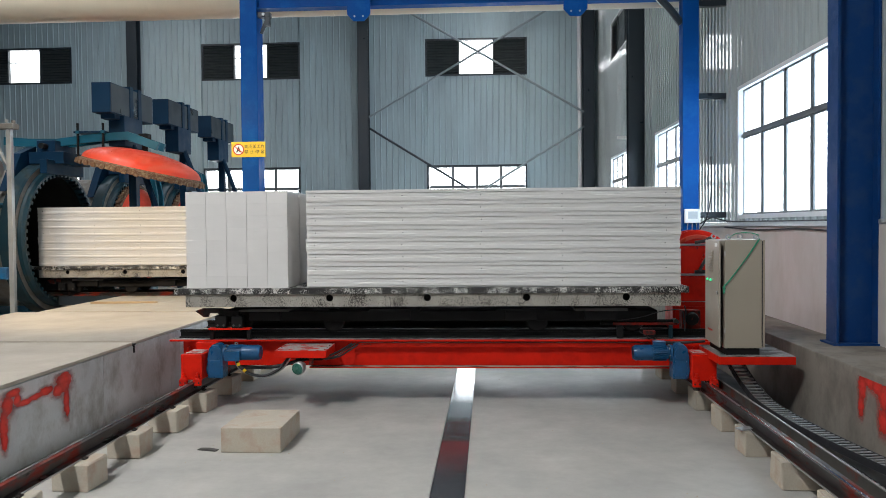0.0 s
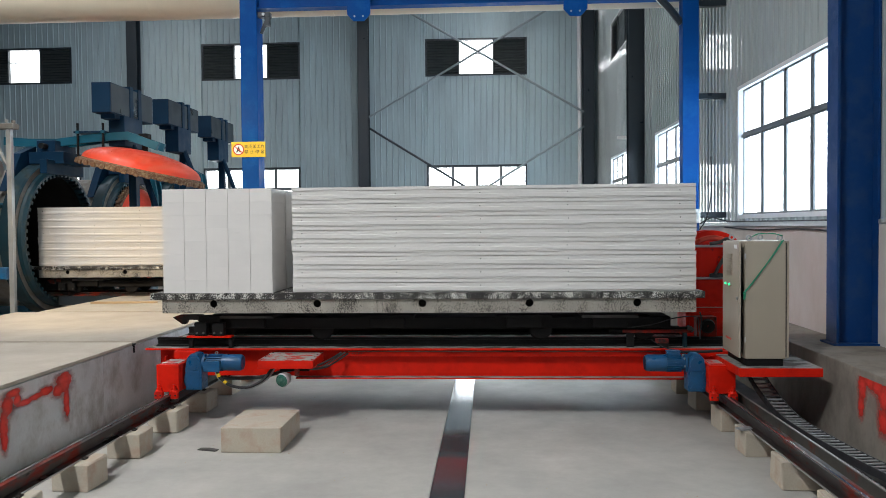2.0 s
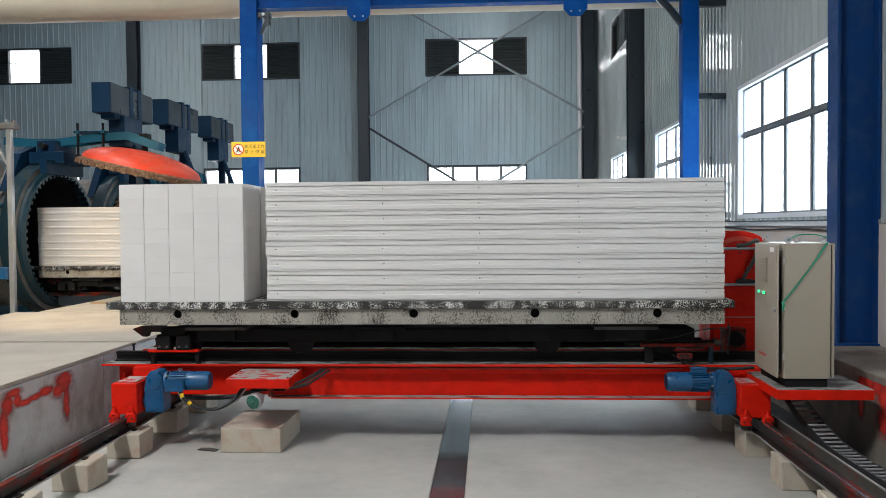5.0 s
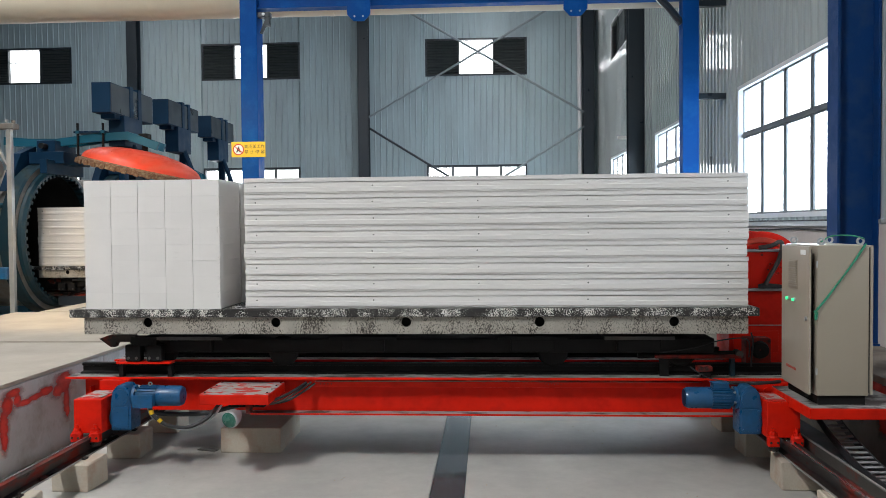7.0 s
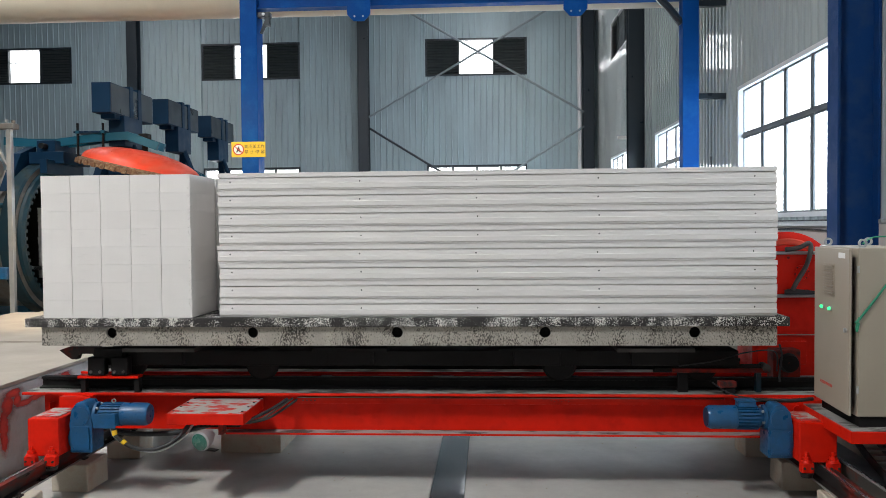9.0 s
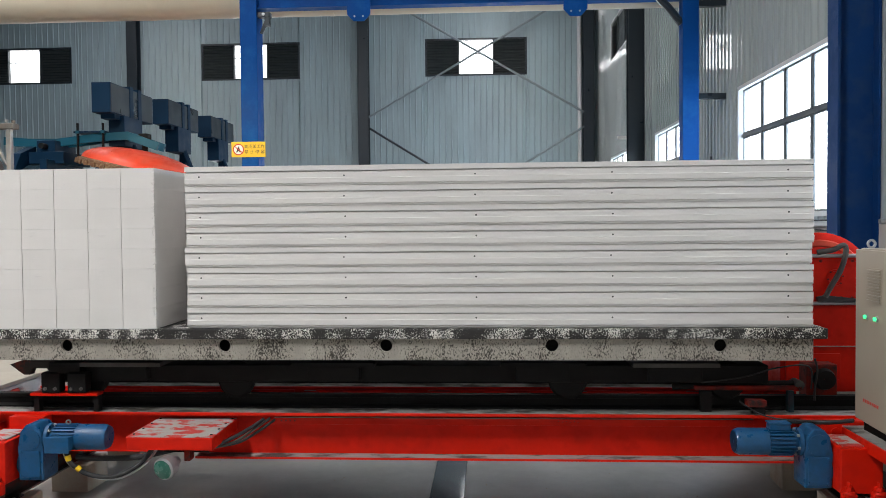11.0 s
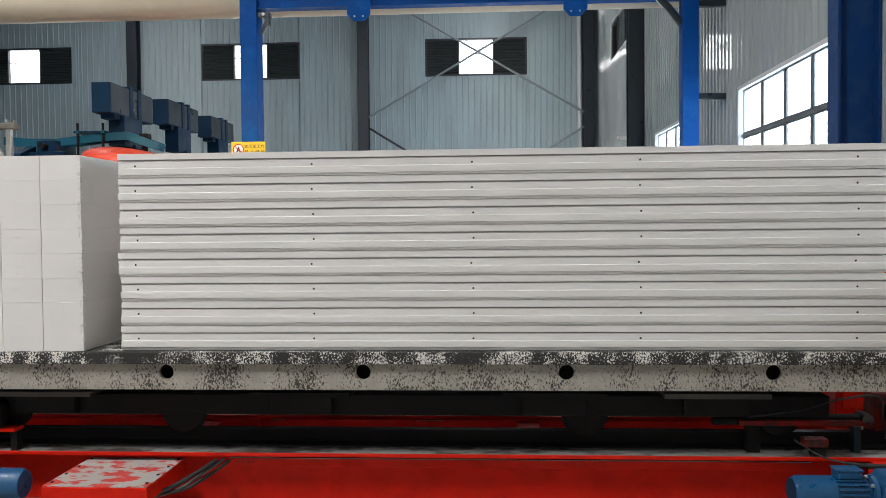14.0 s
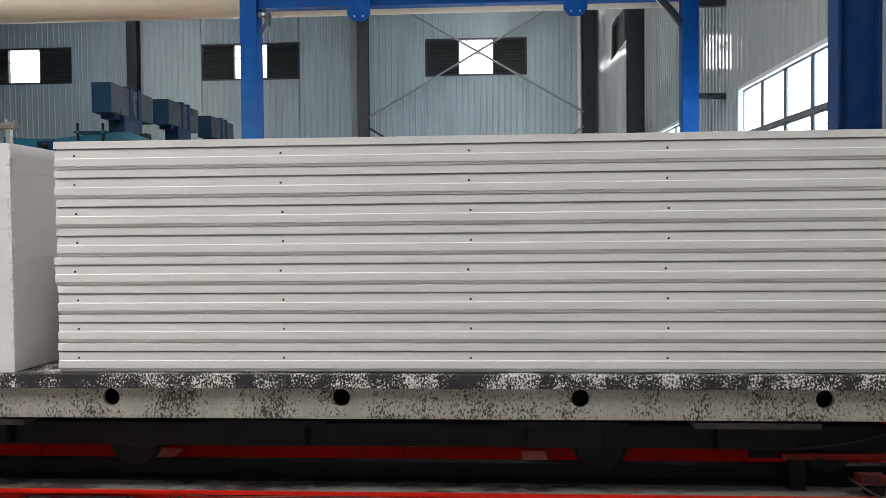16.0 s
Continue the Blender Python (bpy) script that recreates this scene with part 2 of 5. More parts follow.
M_GROUND = material("yard_ground", (0.25, 0.24, 0.22), 0.9, vary=0.15)
M_GLASS = clear_glass("window_glass")


# ---- mesh helpers ----
def finish(bm, name, mats, smooth=False):
    bmesh.ops.recalc_face_normals(bm, faces=bm.faces)
    me = bpy.data.meshes.new(name)
    bm.to_mesh(me)
    bm.free()
    for m in (mats if isinstance(mats, (list, tuple)) else [mats]):
        me.materials.append(m)
    if smooth:
        me.polygons.foreach_set("use_smooth", [True] * len(me.polygons))
        me.set_sharp_from_angle(angle=radians(35))
    return me


def part(name, bm, mat, parent=None, label="", smooth=False):
    ob = new(name, finish(bm, name, mat, smooth))
    if parent:
        ob.parent = parent
    if label:
        ob["label"] = label
    return ob


def thing(name, label, category, loc=(0, 0, 0), group="", kind=""):
    ob = new(name)
    ob.location = loc
    ob.empty_display_size = 0.2
    return tagged(ob, label, category, group, kind)


def box(bm, x0, x1, y0, y1, z0, z1, bevel=0.0, mat=0):
    r = bmesh.ops.create_cube(bm, size=1.0)
    vs = r["verts"]
    for v in vs:
        v.co = Vector(((x0 + x1) / 2 + v.co.x * (x1 - x0), (y0 + y1) / 2 + v.co.y * (y1 - y0), (z0 + z1) / 2 + v.co.z * (z1 - z0)))
    fs = list({f for v in vs for f in v.link_faces})
    if bevel:
        es = list({e for v in vs for e in v.link_edges})
        r2 = bmesh.ops.bevel(bm, geom=es, offset=bevel, segments=2, profile=0.5, affect="EDGES")
        fs += r2["faces"]
    for f in fs:
        if f.is_valid:
            f.material_index = mat
    return bm


def mbox(*a, bevel=0.0):
    return box(bmesh.new(), *a, bevel=bevel)


def cyl(bm, a, b, r0, r1=None, n=20, mat=0, cap=True):
    """A tapered round bar from a to b."""
    a, b = Vector(a), Vector(b)
    r1 = r0 if r1 is None else r1
    m = Matrix.Translation((a + b) / 2) @ (b - a).to_track_quat("Z", "Y").to_matrix().to_4x4()
    r = bmesh.ops.create_cone(bm, cap_ends=cap, segments=n, radius1=r0, radius2=r1, depth=(b - a).length, matrix=m)
    for f in {f for v in r["verts"] for f in v.link_faces}:
        f.material_index = mat
    return bm


def mcyl(*a, **k):
    return cyl(bmesh.new(), *a, **k)


def tube(pts, r, n=10, bm=None, mat=0):
    """A bent round tube through points."""
    bm = bm or bmesh.new()
    P = [Vector(p) for p in pts]
    fine_pts = []
    for i in range(len(P) - 1):
        p0, p1, p2, p3 = P[max(i - 1, 0)], P[i], P[i + 1], P[min(i + 2, len(P) - 1)]
        for k in range(6):
            t = k / 6
            fine_pts.append(0.5 * ((2 * p1) + (p2 - p0) * t + (2 * p0 - 5 * p1 + 4 * p2 - p3) * t * t + (3 * p1 - p0 - 3 * p2 + p3) * t ** 3))
    fine_pts.append(P[-1])
    rings, up = [], Vector((0.13, 0.31, 0.94))
    for i, p in enumerate(fine_pts):
        d = (fine_pts[min(i + 1, len(fine_pts) - 1)] - fine_pts[max(i - 1, 0)]).normalized()
        s = d.cross(up).normalized()
        u = s.cross(d)
        rings.append([bm.verts.new(p + r * (math.cos(2 * math.pi * k / n) * s + math.sin(2 * math.pi * k / n) * u)) for k in range(n)])
    for a, b in zip(rings, rings[1:]):
        for k in range(n):
            bm.faces.new((a[k], a[(k + 1) % n], b[(k + 1) % n], b[k])).material_index = mat
    bm.faces.new(rings[0])
    bm.faces.new(rings[-1])
    return bm


def lathe(profile, n=48, axis="x", bm=None, mat=0, mats=None):
    """Turns (along, radius) pairs round an axis through the origin."""
    bm = bm or bmesh.new()
    rings = []
    for a, r in profile:
        ring = []
        for k in range(n):
            c, s = math.cos(2 * math.pi * k / n), math.sin(2 * math.pi * k / n)
            ring.append(bm.verts.new((a, r * c, r * s) if axis == "x" else ((r * c, a, r * s) if axis == "y" else (r * c, r * s, a))))
        rings.append(ring)
    for i, (a, b) in enumerate(zip(rings, rings[1:])):
        for k in range(n):
            f = bm.faces.new((a[k], a[(k + 1) % n], b[(k + 1) % n], b[k]))
            f.material_index = mats[i] if mats else mat
    return bm


def prism(outline, y0, y1, bm=None, mat=0, axis="y"):
    """Extrudes an (a, z) outline along y (a = x) or along x (a = y)."""
    bm = bm or bmesh.new()
    mk = (lambda a, z, d: (a, d, z)) if axis == "y" else (lambda a, z, d: (d, a, z))
    A = [bm.verts.new(mk(a, z, y0)) for a, z in outline]
    B = [bm.verts.new(mk(a, z, y1)) for a, z in outline]
    n = len(outline)
    fs = [bm.faces.new(A), bm.faces.new(B[::-1])] + [bm.faces.new((A[i], B[i], B[(i + 1) % n], A[(i + 1) % n])) for i in range(n)]
    for f in fs:
        f.material_index = mat
    return bm


# ---- large structure ----
WALL_X, BACK_Y, LEFT_X, FRONT_Y, ROOF_Z = 4.45, 32.0, -30.0, -13.0, 12.6
PIT_L, PIT_R, SLAB = -4.41, 3.55, 0.85


def ribbed_wall(name, u0, u1, z0, z1, openings, place, sheet=None, pitch=0.24, proud=0.032, thick=0.10, wave=False):
    """Trapezoid-ribbed sheet wall with openings (ua, ub, za, zb); place(u, depth, z) gives the point, depth towards the room."""
    verts, faces = [], []

    def quad(a, b, c, d):
        i = len(verts)
        verts.extend((a, b, c, d))
        faces.append((i, i + 1, i + 2, i + 3))

    cuts = {u0, u1}
    k = u0
    while k < u1:
        cuts.add(k)
        k += pitch
    for o in openings:
        cuts.update((o[0], o[1]))
    cuts = sorted(c for c in cuts if u0 <= c <= u1)
    for a, b in zip(cuts, cuts[1:]):
        if b - a < 0.004:
            continue
        mid = (a + b) / 2
        spans, low = [], z0
        for o in sorted((o for o in openings if o[0] < mid < o[1]), key=lambda o: o[2]):
            spans.append((low, o[2]))
            low = o[3]
        spans.append((low, z1))
        w = b - a
        hb = min(0.03, w * 0.25)
        rib = [(a, 0)] + [(b - hb - hb * math.cos(math.pi * j / 7), proud * math.sin(math.pi * j / 7)) for j in range(8)]
        if wave:
            rib = [(a, 0.0), (a + 0.36 * w, 0.0), (a + 0.46 * w, proud), (a + 0.88 * w, proud), (b, 0.0)]
        for s0, s1 in spans:
            if s1 - s0 < 0.01:
                continue
            for (p, dp), (q, dq) in zip(rib, rib[1:]):
                quad(place(p, dp, s0), place(q, dq, s0), place(q, dq, s1), place(p, dp, s1))
            quad(place(a, -thick, s0), place(a, -thick, s1), place(b, -thick, s1), place(b, -thick, s0))
    me = bpy.data.meshes.new(name)
    me.from_pydata(verts, [], faces)
    me.materials.append(sheet or M_SHEET)
    return new(name, me)


SIDE_WIN = [(yc - 2.08, yc + 2.08, 2.34, 4.67) for yc in (4.95, 12.28, 19.27, 26.82)]
SIDE_HIGH = [(yc - 2.08, yc + 2.08, 8.07, 9.45) for yc in (19.27, 26.82)]
BACK_WIN = [(xc - 2.02, xc + 2.02, 2.34, 4.73) for xc in (-0.46, -9.71, -18.96)]
BACK_HIGH = [(xc - 2.05, xc + 2.05, 8.32, 9.82) for xc in (-0.47, -9.70, -19.30)]
SHEET_END = 14.5      # from here on the side wall is clad in corrugated sheet
tagged(ribbed_wall("wall_east", FRONT_Y, SHEET_END, 2.28, ROOF_Z, [w for w in SIDE_WIN if w[0] < SHEET_END], lambda u, d, z: (WALL_X - d, u, z), M_SHEET_E),
       "pale grey ribbed metal sheet wall with windows", "wall", kind="structure")
tagged(ribbed_wall("wall_east_corrugated", SHEET_END, BACK_Y, 2.28, ROOF_Z, [w for w in SIDE_WIN if w[0] > SHEET_END] + SIDE_HIGH, lambda u, d, z: (WALL_X - d, u, z), M_SHEET_E, pitch=0.225, proud=0.050, wave=True),
       "shiny pale grey corrugated metal sheet wall with windows", "wall", kind="structure")
tagged(ribbed_wall("wall_north", LEFT_X, WALL_X, SLAB, ROOF_Z, BACK_WIN + BACK_HIGH, lambda u, d, z: (u, BACK_Y - d, z)),
       "grey-blue ribbed metal sheet end wall", "wall", kind="structure")
tagged(ribbed_wall("wall_west", FRONT_Y, BACK_Y, SLAB, ROOF_Z, [], lambda u, d, z: (LEFT_X + d, u, z)),
       "grey ribbed metal sheet wall", "wall", kind="structure")
# unseen wall; its gate opening is added to let in daylight from behind
tagged(ribbed_wall("wall_south", LEFT_X, WALL_X, 0, ROOF_Z, [(-10.5, -3.5, SLAB, 5.0)], lambda u, d, z: (u, FRONT_Y + d, z)),
       "grey ribbed metal sheet wall with an added gate opening", "wall", kind="structure")
bm = bmesh.new()
xs = sorted({LEFT_X, WALL_X} | {v for s in UNSEEN_SKYLIGHTS for v in s[:2]})
ys = sorted({FRONT_Y, BACK_Y} | {v for s in UNSEEN_SKYLIGHTS for v in s[2:4]})
for xa, xb in zip(xs, xs[1:]):
    for ya, yb in zip(ys, ys[1:]):
        if not any(s[0] < (xa + xb) / 2 < s[1] and s[2] < (ya + yb) / 2 < s[3] for s in UNSEEN_SKYLIGHTS):
            box(bm, xa, xb, ya, yb, ROOF_Z, ROOF_Z + 0.05)
tagged(part("ceiling", bm, M_ROOF), "grey sheet roof of the hall", "ceiling", kind="structure")
# low plastered wall under the side windows, with its ledge
bm = mbox(4.22, WALL_X + 0.12, 9.52, BACK_Y - 0.1, SLAB, 2.20)
box(bm, WALL_X - 0.03, WALL_X + 0.12, FRONT_Y, 9.51, SLAB, 2.276)
tagged(part("wall_dado", bm, M_PLASTER), "pinkish white plastered low wall under the windows", "wall", kind="structure")
bm = mbox(4.19, WALL_X + 0.12, 9.52, BACK_Y - 0.1, 2.204, 2.276, bevel=0.008)
tagged(part("wall_ledge", bm, M_GREY_METAL), "dusty grey ledge above the plastered wall", "ledge", kind="structure")

# pit floor, side slabs
bm = bmesh.new()
box(bm, PIT_L - 0.2, -0.515, FRONT_Y, BACK_Y, -0.3, 0.0)
box(bm, -0.215, PIT_R + 0.2, FRONT_Y, BACK_Y, -0.3, 0.0)
box(bm, -0.515, -0.215, FRONT_Y, BACK_Y, -0.3, -0.02)
tagged(part("floor", bm, M_FLOOR), "smooth pale grey concrete floor of the transfer pit", "floor", kind="structure")
bm = mbox(-0.51, -0.22, FRONT_Y + 0.1, BACK_Y - 0.5, -0.019, -0.006, bevel=0.002)
tagged(part("drain_cover", bm, M_DRAIN), "wet dark steel strip set in the pit floor", "drain", kind="structure")
for nm, c in (("backdrop_east", (11.0, 12.0, -0.3, 60.0, -0.34, 16.0)), ("backdrop_north", (-40.0, 10.0, 40.0, 41.0, -0.34, 16.0))):
    tagged(part(nm, mbox(*c), glow("hazy_daylight_sky", (0.95, 0.98, 1.0), 3.5)), "bright hazy white daylight sky outside", "sky", kind="structure")
ground = part("ground", mbox(-400, 400, -300, 500, -0.7, -0.35), M_GROUND)
tagged(ground, "plain ground outside the hall", "ground", kind="structure")
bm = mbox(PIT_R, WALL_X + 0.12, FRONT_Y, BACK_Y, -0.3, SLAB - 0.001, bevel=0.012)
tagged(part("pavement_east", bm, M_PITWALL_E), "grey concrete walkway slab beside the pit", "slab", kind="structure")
APRON = -7.72
wall_slab = part("pavement_west", mbox(APRON, PIT_L - 0.03, FRONT_Y, BACK_Y, -0.3, SLAB - 0.04), M_PITWALL)
tagged(wall_slab, "concrete slab on the autoclave side of the pit", "slab", kind="structure")
# the slab's top is cast in bays with open joints
edges = [-13.0, -6.0, -1.5, 2.6, 6.2, 9.52, 13.02, 14.9, 18.2, 21.6, 25.0, 32.0]
for a, b in zip(edges, edges[1:]):
    part("floor_bay", mbox(APRON - (0.0 if a > 12 else 0.35), PIT_L, a + 0.055, b - 0.055, SLAB - 0.038, SLAB, bevel=0.006), M_SLAB, wall_slab)
for y in edges[1:-1]:
    part("joint_angle", mbox(PIT_L - 0.02, PIT_L + 0.012, y - 0.035, y - 0.012, SLAB - 0.13, SLAB - 0.04), M_BLACK, wall_slab)
    # black strip in place of the shade down in an open joint
    part("joint_channel", mbox(APRON, PIT_L - 0.002, y - 0.05, y + 0.05, SLAB - 0.0395, SLAB - 0.025), M_BLACK, wall_slab)
# dark concrete stands in for the shade under the autoclaves
tagged(part("floor_low", mbox(LEFT_X, APRON - 0.002, FRONT_Y, BACK_Y, -0.3, 0.2), M_PITWALL_E), "concrete floor under the autoclaves, coloured dark for the shade there", "floor", kind="structure")
rng = random.Random(6)
y = FRONT_Y
while y < BACK_Y - 1:      # board-cast face panels
    w = rng.uniform(1.9, 3.1)
    part("wall_panel", mbox(PIT_L - 0.028, PIT_L - rng.uniform(0.0, 0.003), y + 0.003, y + w - 0.003, 0.002, SLAB - 0.045, bevel=0.002), M_PITWALL, wall_slab)
    y += w


def window(name, c, w, z0, z1, side, cols, transom, louvre=False):
    """A framed window in a wall; built along its own x, then turned. side: 'east' or 'north'."""
    win = thing(name, "aluminium window with bright overcast daylight behind" if not louvre else "high window with dark louvres beside a clear pane",
                "window", kind="structure")
    h = w / 2
    bm = bmesh.new()
    for a in (-h, h - 0.07):
        box(bm, a, a + 0.07, -0.02, 0.16, z0, z1)
    box(bm, -h + 0.07, h - 0.07, -0.03, 0.16, z0, z0 + 0.07)
    box(bm, -h + 0.07, h - 0.07, -0.03, 0.16, z1 - 0.07, z1)
    part("window_frame", bm, M_WHITE if side == "east" else M_DKGREY, win)
    if louvre:
        for s in (-1, 1):
            x0, x1 = (-h + 0.07, -0.70) if s < 0 else (0.70, h - 0.07)
            n = 13
            for i in range(n):
                z = z0 + 0.1 + (z1 - z0 - 0.2) * i / (n - 1)
                part("louvre_slat", prism([(-0.01, z - 0.05), (0.0, z - 0.055), (0.09, z + 0.04), (0.08, z + 0.045)], x0, x1, axis="x"), M_LOUVRE, win)
        part("louvre_back", mbox(-h + 0.07, -0.731, 0.12, 0.14, z0 + 0.07, z1 - 0.07), M_LOUVRE, win)
        part("louvre_back", mbox(0.731, h - 0.07, 0.12, 0.14, z0 + 0.07, z1 - 0.07), M_LOUVRE, win)
        for x in (-0.70, 0.70):
            part("mullion", mbox(x - 0.03, x + 0.03, -0.004, 0.155, z0 + 0.07, z1 - 0.07), M_LOUVRE, win)
        part("glazing_bar", mbox(-0.67, 0.67, 0.045, 0.062, z1 - 0.62, z1 - 0.595), M_ALU, win)
        p = part("pane", mbox(-0.67, 0.67, 0.05, 0.056, z0 + 0.07, z1 - 0.07), M_GLASS if side == "north" else M_LOUVRE, win)
        p.visible_shadow = False
    else:
        step = (w - 0.14) / cols
        for i in range(1, cols):
            x = -h + 0.07 + i * step
            part("mullion", mbox(x - 0.03, x + 0.03, 0.035, 0.08, z0 + 0.07, z1 - 0.07), M_ALU, win)
        part("transom", mbox(-h + 0.07, h - 0.07, 0.03, 0.085, transom - 0.028, transom + 0.028), M_ALU, win)
        for i in range(cols):
            x = -h + 0.07 + i * step
            for za, zb in ((z0 + 0.07, transom - 0.028), (transom + 0.028, z1 - 0.07)):
                bm = bmesh.new()
                for q in (x + 0.03, x + step - 0.06):
                    box(bm, q, q + 0.03, 0.045, 0.07, za, zb)
                box(bm, x + 0.065, x + step - 0.065, 0.045, 0.07, za, za + 0.03)
                box(bm, x + 0.065, x + step - 0.065, 0.045, 0.07, zb - 0.03, zb)
                sash = part("sash", bm, M_ALU, win)
                p = part("pane", mbox(x + 0.06, x + step - 0.06, 0.05, 0.056, za + 0.03, zb - 0.03), M_GLASS, sash)
                p.visible_shadow = False
    win.matrix_world = pose(WALL_X, c, 0, 0, 0, -90) if side == "east" else pose(c, BACK_Y, 0)
    return win


i = 1
for a, b, z0, z1 in SIDE_WIN:
    window(f"window_{i}", (a + b) / 2, b - a, z0, z1, "east", 4, 3.80)
    i += 1
for a, b, z0, z1 in SIDE_HIGH:
    window(f"window_{i}", (a + b) / 2, b - a, z0, z1, "east", 4, 0, louvre=True)
    i += 1
for a, b, z0, z1 in BACK_WIN:
    window(f"window_{i}", (a + b) / 2, b - a, z0, z1, "north", 4, 3.85)
    i += 1
for a, b, z0, z1 in BACK_HIGH:
    window(f"window_{i}", (a + b) / 2, b - a, z0, z1, "north", 4, 0, louvre=True)
    i += 1


def h_column(name, x0, x1, y0, y1, z0, z1, mat, label, along="x"):
    """A rolled steel column: two flanges and a web, with a base plate."""
    col = thing(name, label, "column", ((x0 + x1) / 2, (y0 + y1) / 2, z0), group="hall columns", kind="structure")
    w, d, h = (x1 - x0) / 2, (y1 - y0) / 2, z1 - z0
    if along == "x":      # web runs along x, flanges at its two ends
        part("flange", mbox(-w, -w + 0.03, -d, d, 0.02, h, bevel=0.004), mat, col)
        part("flange", mbox(w - 0.03, w, -d, d, 0.02, h, bevel=0.004), mat, col)
        part("web", mbox(-w + 0.03, w - 0.03, -0.012, 0.012, 0.02, h), mat, col)
    else:
        part("flange", mbox(-w, w, -d, -d + 0.03, 0.02, h, bevel=0.004), mat, col)
        part("flange", mbox(-w, w, d - 0.03, d, 0.02, h, bevel=0.004), mat, col)
        part("web", mbox(-0.012, 0.012, -d + 0.03, d - 0.03, 0.02, h), mat, col)
    part("base_plate", mbox(-w - 0.05, w + 0.05, -d - 0.05, d + 0.05, 0, 0.02), mat, col)
    return col


for xc in (-5.0, 4.0, -14.5, -24.2):
    h_column("wall_column", xc - 0.21, xc + 0.21, BACK_Y - 0.45, BACK_Y - 0.05, SLAB, ROOF_Z, M_DKGREY, "dark grey steel column against the end wall", "y")
h_column("wall_column", 3.97, 4.40, 22.6, 23.0, SLAB, ROOF_Z, M_DKGREY, "dark grey steel column against the side wall", "y")
h_column("wall_column", 3.96, 4.44, 9.22, 9.50, SLAB, ROOF_Z, M_NAVY, "navy blue steel column beside the windows", "x")
for xc in (3.66,):
    tagged(part("downpipe", mcyl((xc, BACK_Y - 0.12, SLAB), (xc, BACK_Y - 0.12, ROOF_Z), 0.085), M_WHITE, smooth=True), "pale grey downpipe on the end wall", "pipe", kind="structure")


for a, b in (((-4.8, 6.67), (3.2, 11.27)), ((3.8, 6.72), (-4.0, 11.32)), ((-4.8, 6.25), (3.8, 0.9)), ((3.8, 6.15), (-4.8, 0.9))):
    bm = bmesh.new()
    y = BACK_Y - (0.34 if a[0] < 0 else 0.42)
    cyl(bm, (a[0], y, a[1]), (b[0], y, b[1]), 0.045, n=8)
    tagged(part("wall_brace", bm, M_DKGREY if a == (-4.8, 6.25) else M_BRACE, smooth=True), "diagonal steel brace across the end wall bay", "brace", group="wall braces", kind="structure")

# portal frame over the pit
frame_blue = thing("portal_frame", "bright blue painted steel portal frame over the pit", "steel frame", (0, 14.8, SLAB), kind="structure")
zt = 7.6 - SLAB
part("post", mbox(-4.685, -4.36, 0, 0.40, 0.02, zt, bevel=0.01), M_BLUE, frame_blue)
part("post", mbox(3.58, 3.875, 0, 0.28, 0.02, zt, bevel=0.01), M_BLUE, frame_blue)
for x0, x1 in ((-4.76, -4.30), (3.56, 3.95)):
    part("base_plate", mbox(x0, x1, -0.06, 0.46, 0, 0.02), M_BLUE, frame_blue)
bm = mbox(-4.36, 3.58, 0.03, 0.28, 6.41 - SLAB, 6.43 - SLAB)
box(bm, -4.36, 3.58, 0.14, 0.17, 6.43 - SLAB, 6.75 - SLAB)
box(bm, -4.36, 3.58, 0.03, 0.28, 6.75 - SLAB, 6.78 - SLAB)
part("cross_beam", bm, M_BLUE, frame_blue)
for xc in (-2.41, 1.63):
    part("gusset_plate", prism([(xc - 0.22, 0.45 + 5.56), (xc - 0.22, 5.40), (xc - 0.10, 5.27), (xc + 0.10, 5.27), (xc + 0.22, 5.40), (xc + 0.22, 6.01)], 0.0, 0.026), M_BLUE, frame_blue)
    for dx in (-0.08, 0.08):
        part("bolt", mcyl((xc + dx, -0.012, 5.36), (xc + dx, 0.0, 5.36), 0.018, n=8), M_GREY_METAL, frame_blue)
part("corner_brace", tube([(3.58, 0.1, 5.1), (3.3, 0.1, 5.45), (2.9, 0.1, 5.85)], 0.07, n=8), M_DKGREY, frame_blue)
bm = mbox(-4.355, -4.12, 0.04, 0.20, 5.40, 5.50, bevel=0.01)
cyl(bm, (-4.30, 0.1, 5.10), (-4.16, 0.1, 5.42), 0.035, n=10)
box(bm, -4.22, -4.13, 0.05, 0.16, 5.24, 5.41, bevel=0.008)
part("corner_clamp", bm, M_DKGREY, frame_blue, "dark steel pipe clamp")
part("clamp_bolt", mcyl((-4.24, 0.02, 5.45), (-4.24, 0.04, 5.45), 0.03, n=6), M_GREY_METAL, frame_blue)
for z in (6.33, 4.62, 2.42):
    tagged(part("wall_girt", mbox(3.88, 4.42, 14.92, 15.06, z - 0.055, z + 0.055, bevel=0.01), M_DKGREY), "dark steel girt stub tying the blue post to the wall", "girt", kind="structure")

pipe = thing("overhead_pipe", "large beige jacketed steam pipe overhead", "pipe", (0, 15.75, 6.87), kind="structure")
for k in range(9):
    x0 = -29.0 + k * 3.7
    part("jacket", mcyl((x0, 0, 0), (x0 + 3.68, 0, 0), 0.38, n=32), M_PIPE, pipe, smooth=True)
    part("jacket_band", mcyl((x0 - 0.05, 0, 0), (x0 + 0.05, 0, 0), 0.386, n=32), M_PIPE, pipe, smooth=True)
for x in (-20, -4.5, 3.7):
    part("hanger", mcyl((x, 0.42, -0.2), (x, 0.42, 5.7), 0.02, n=8), M_GREY_METAL, pipe)

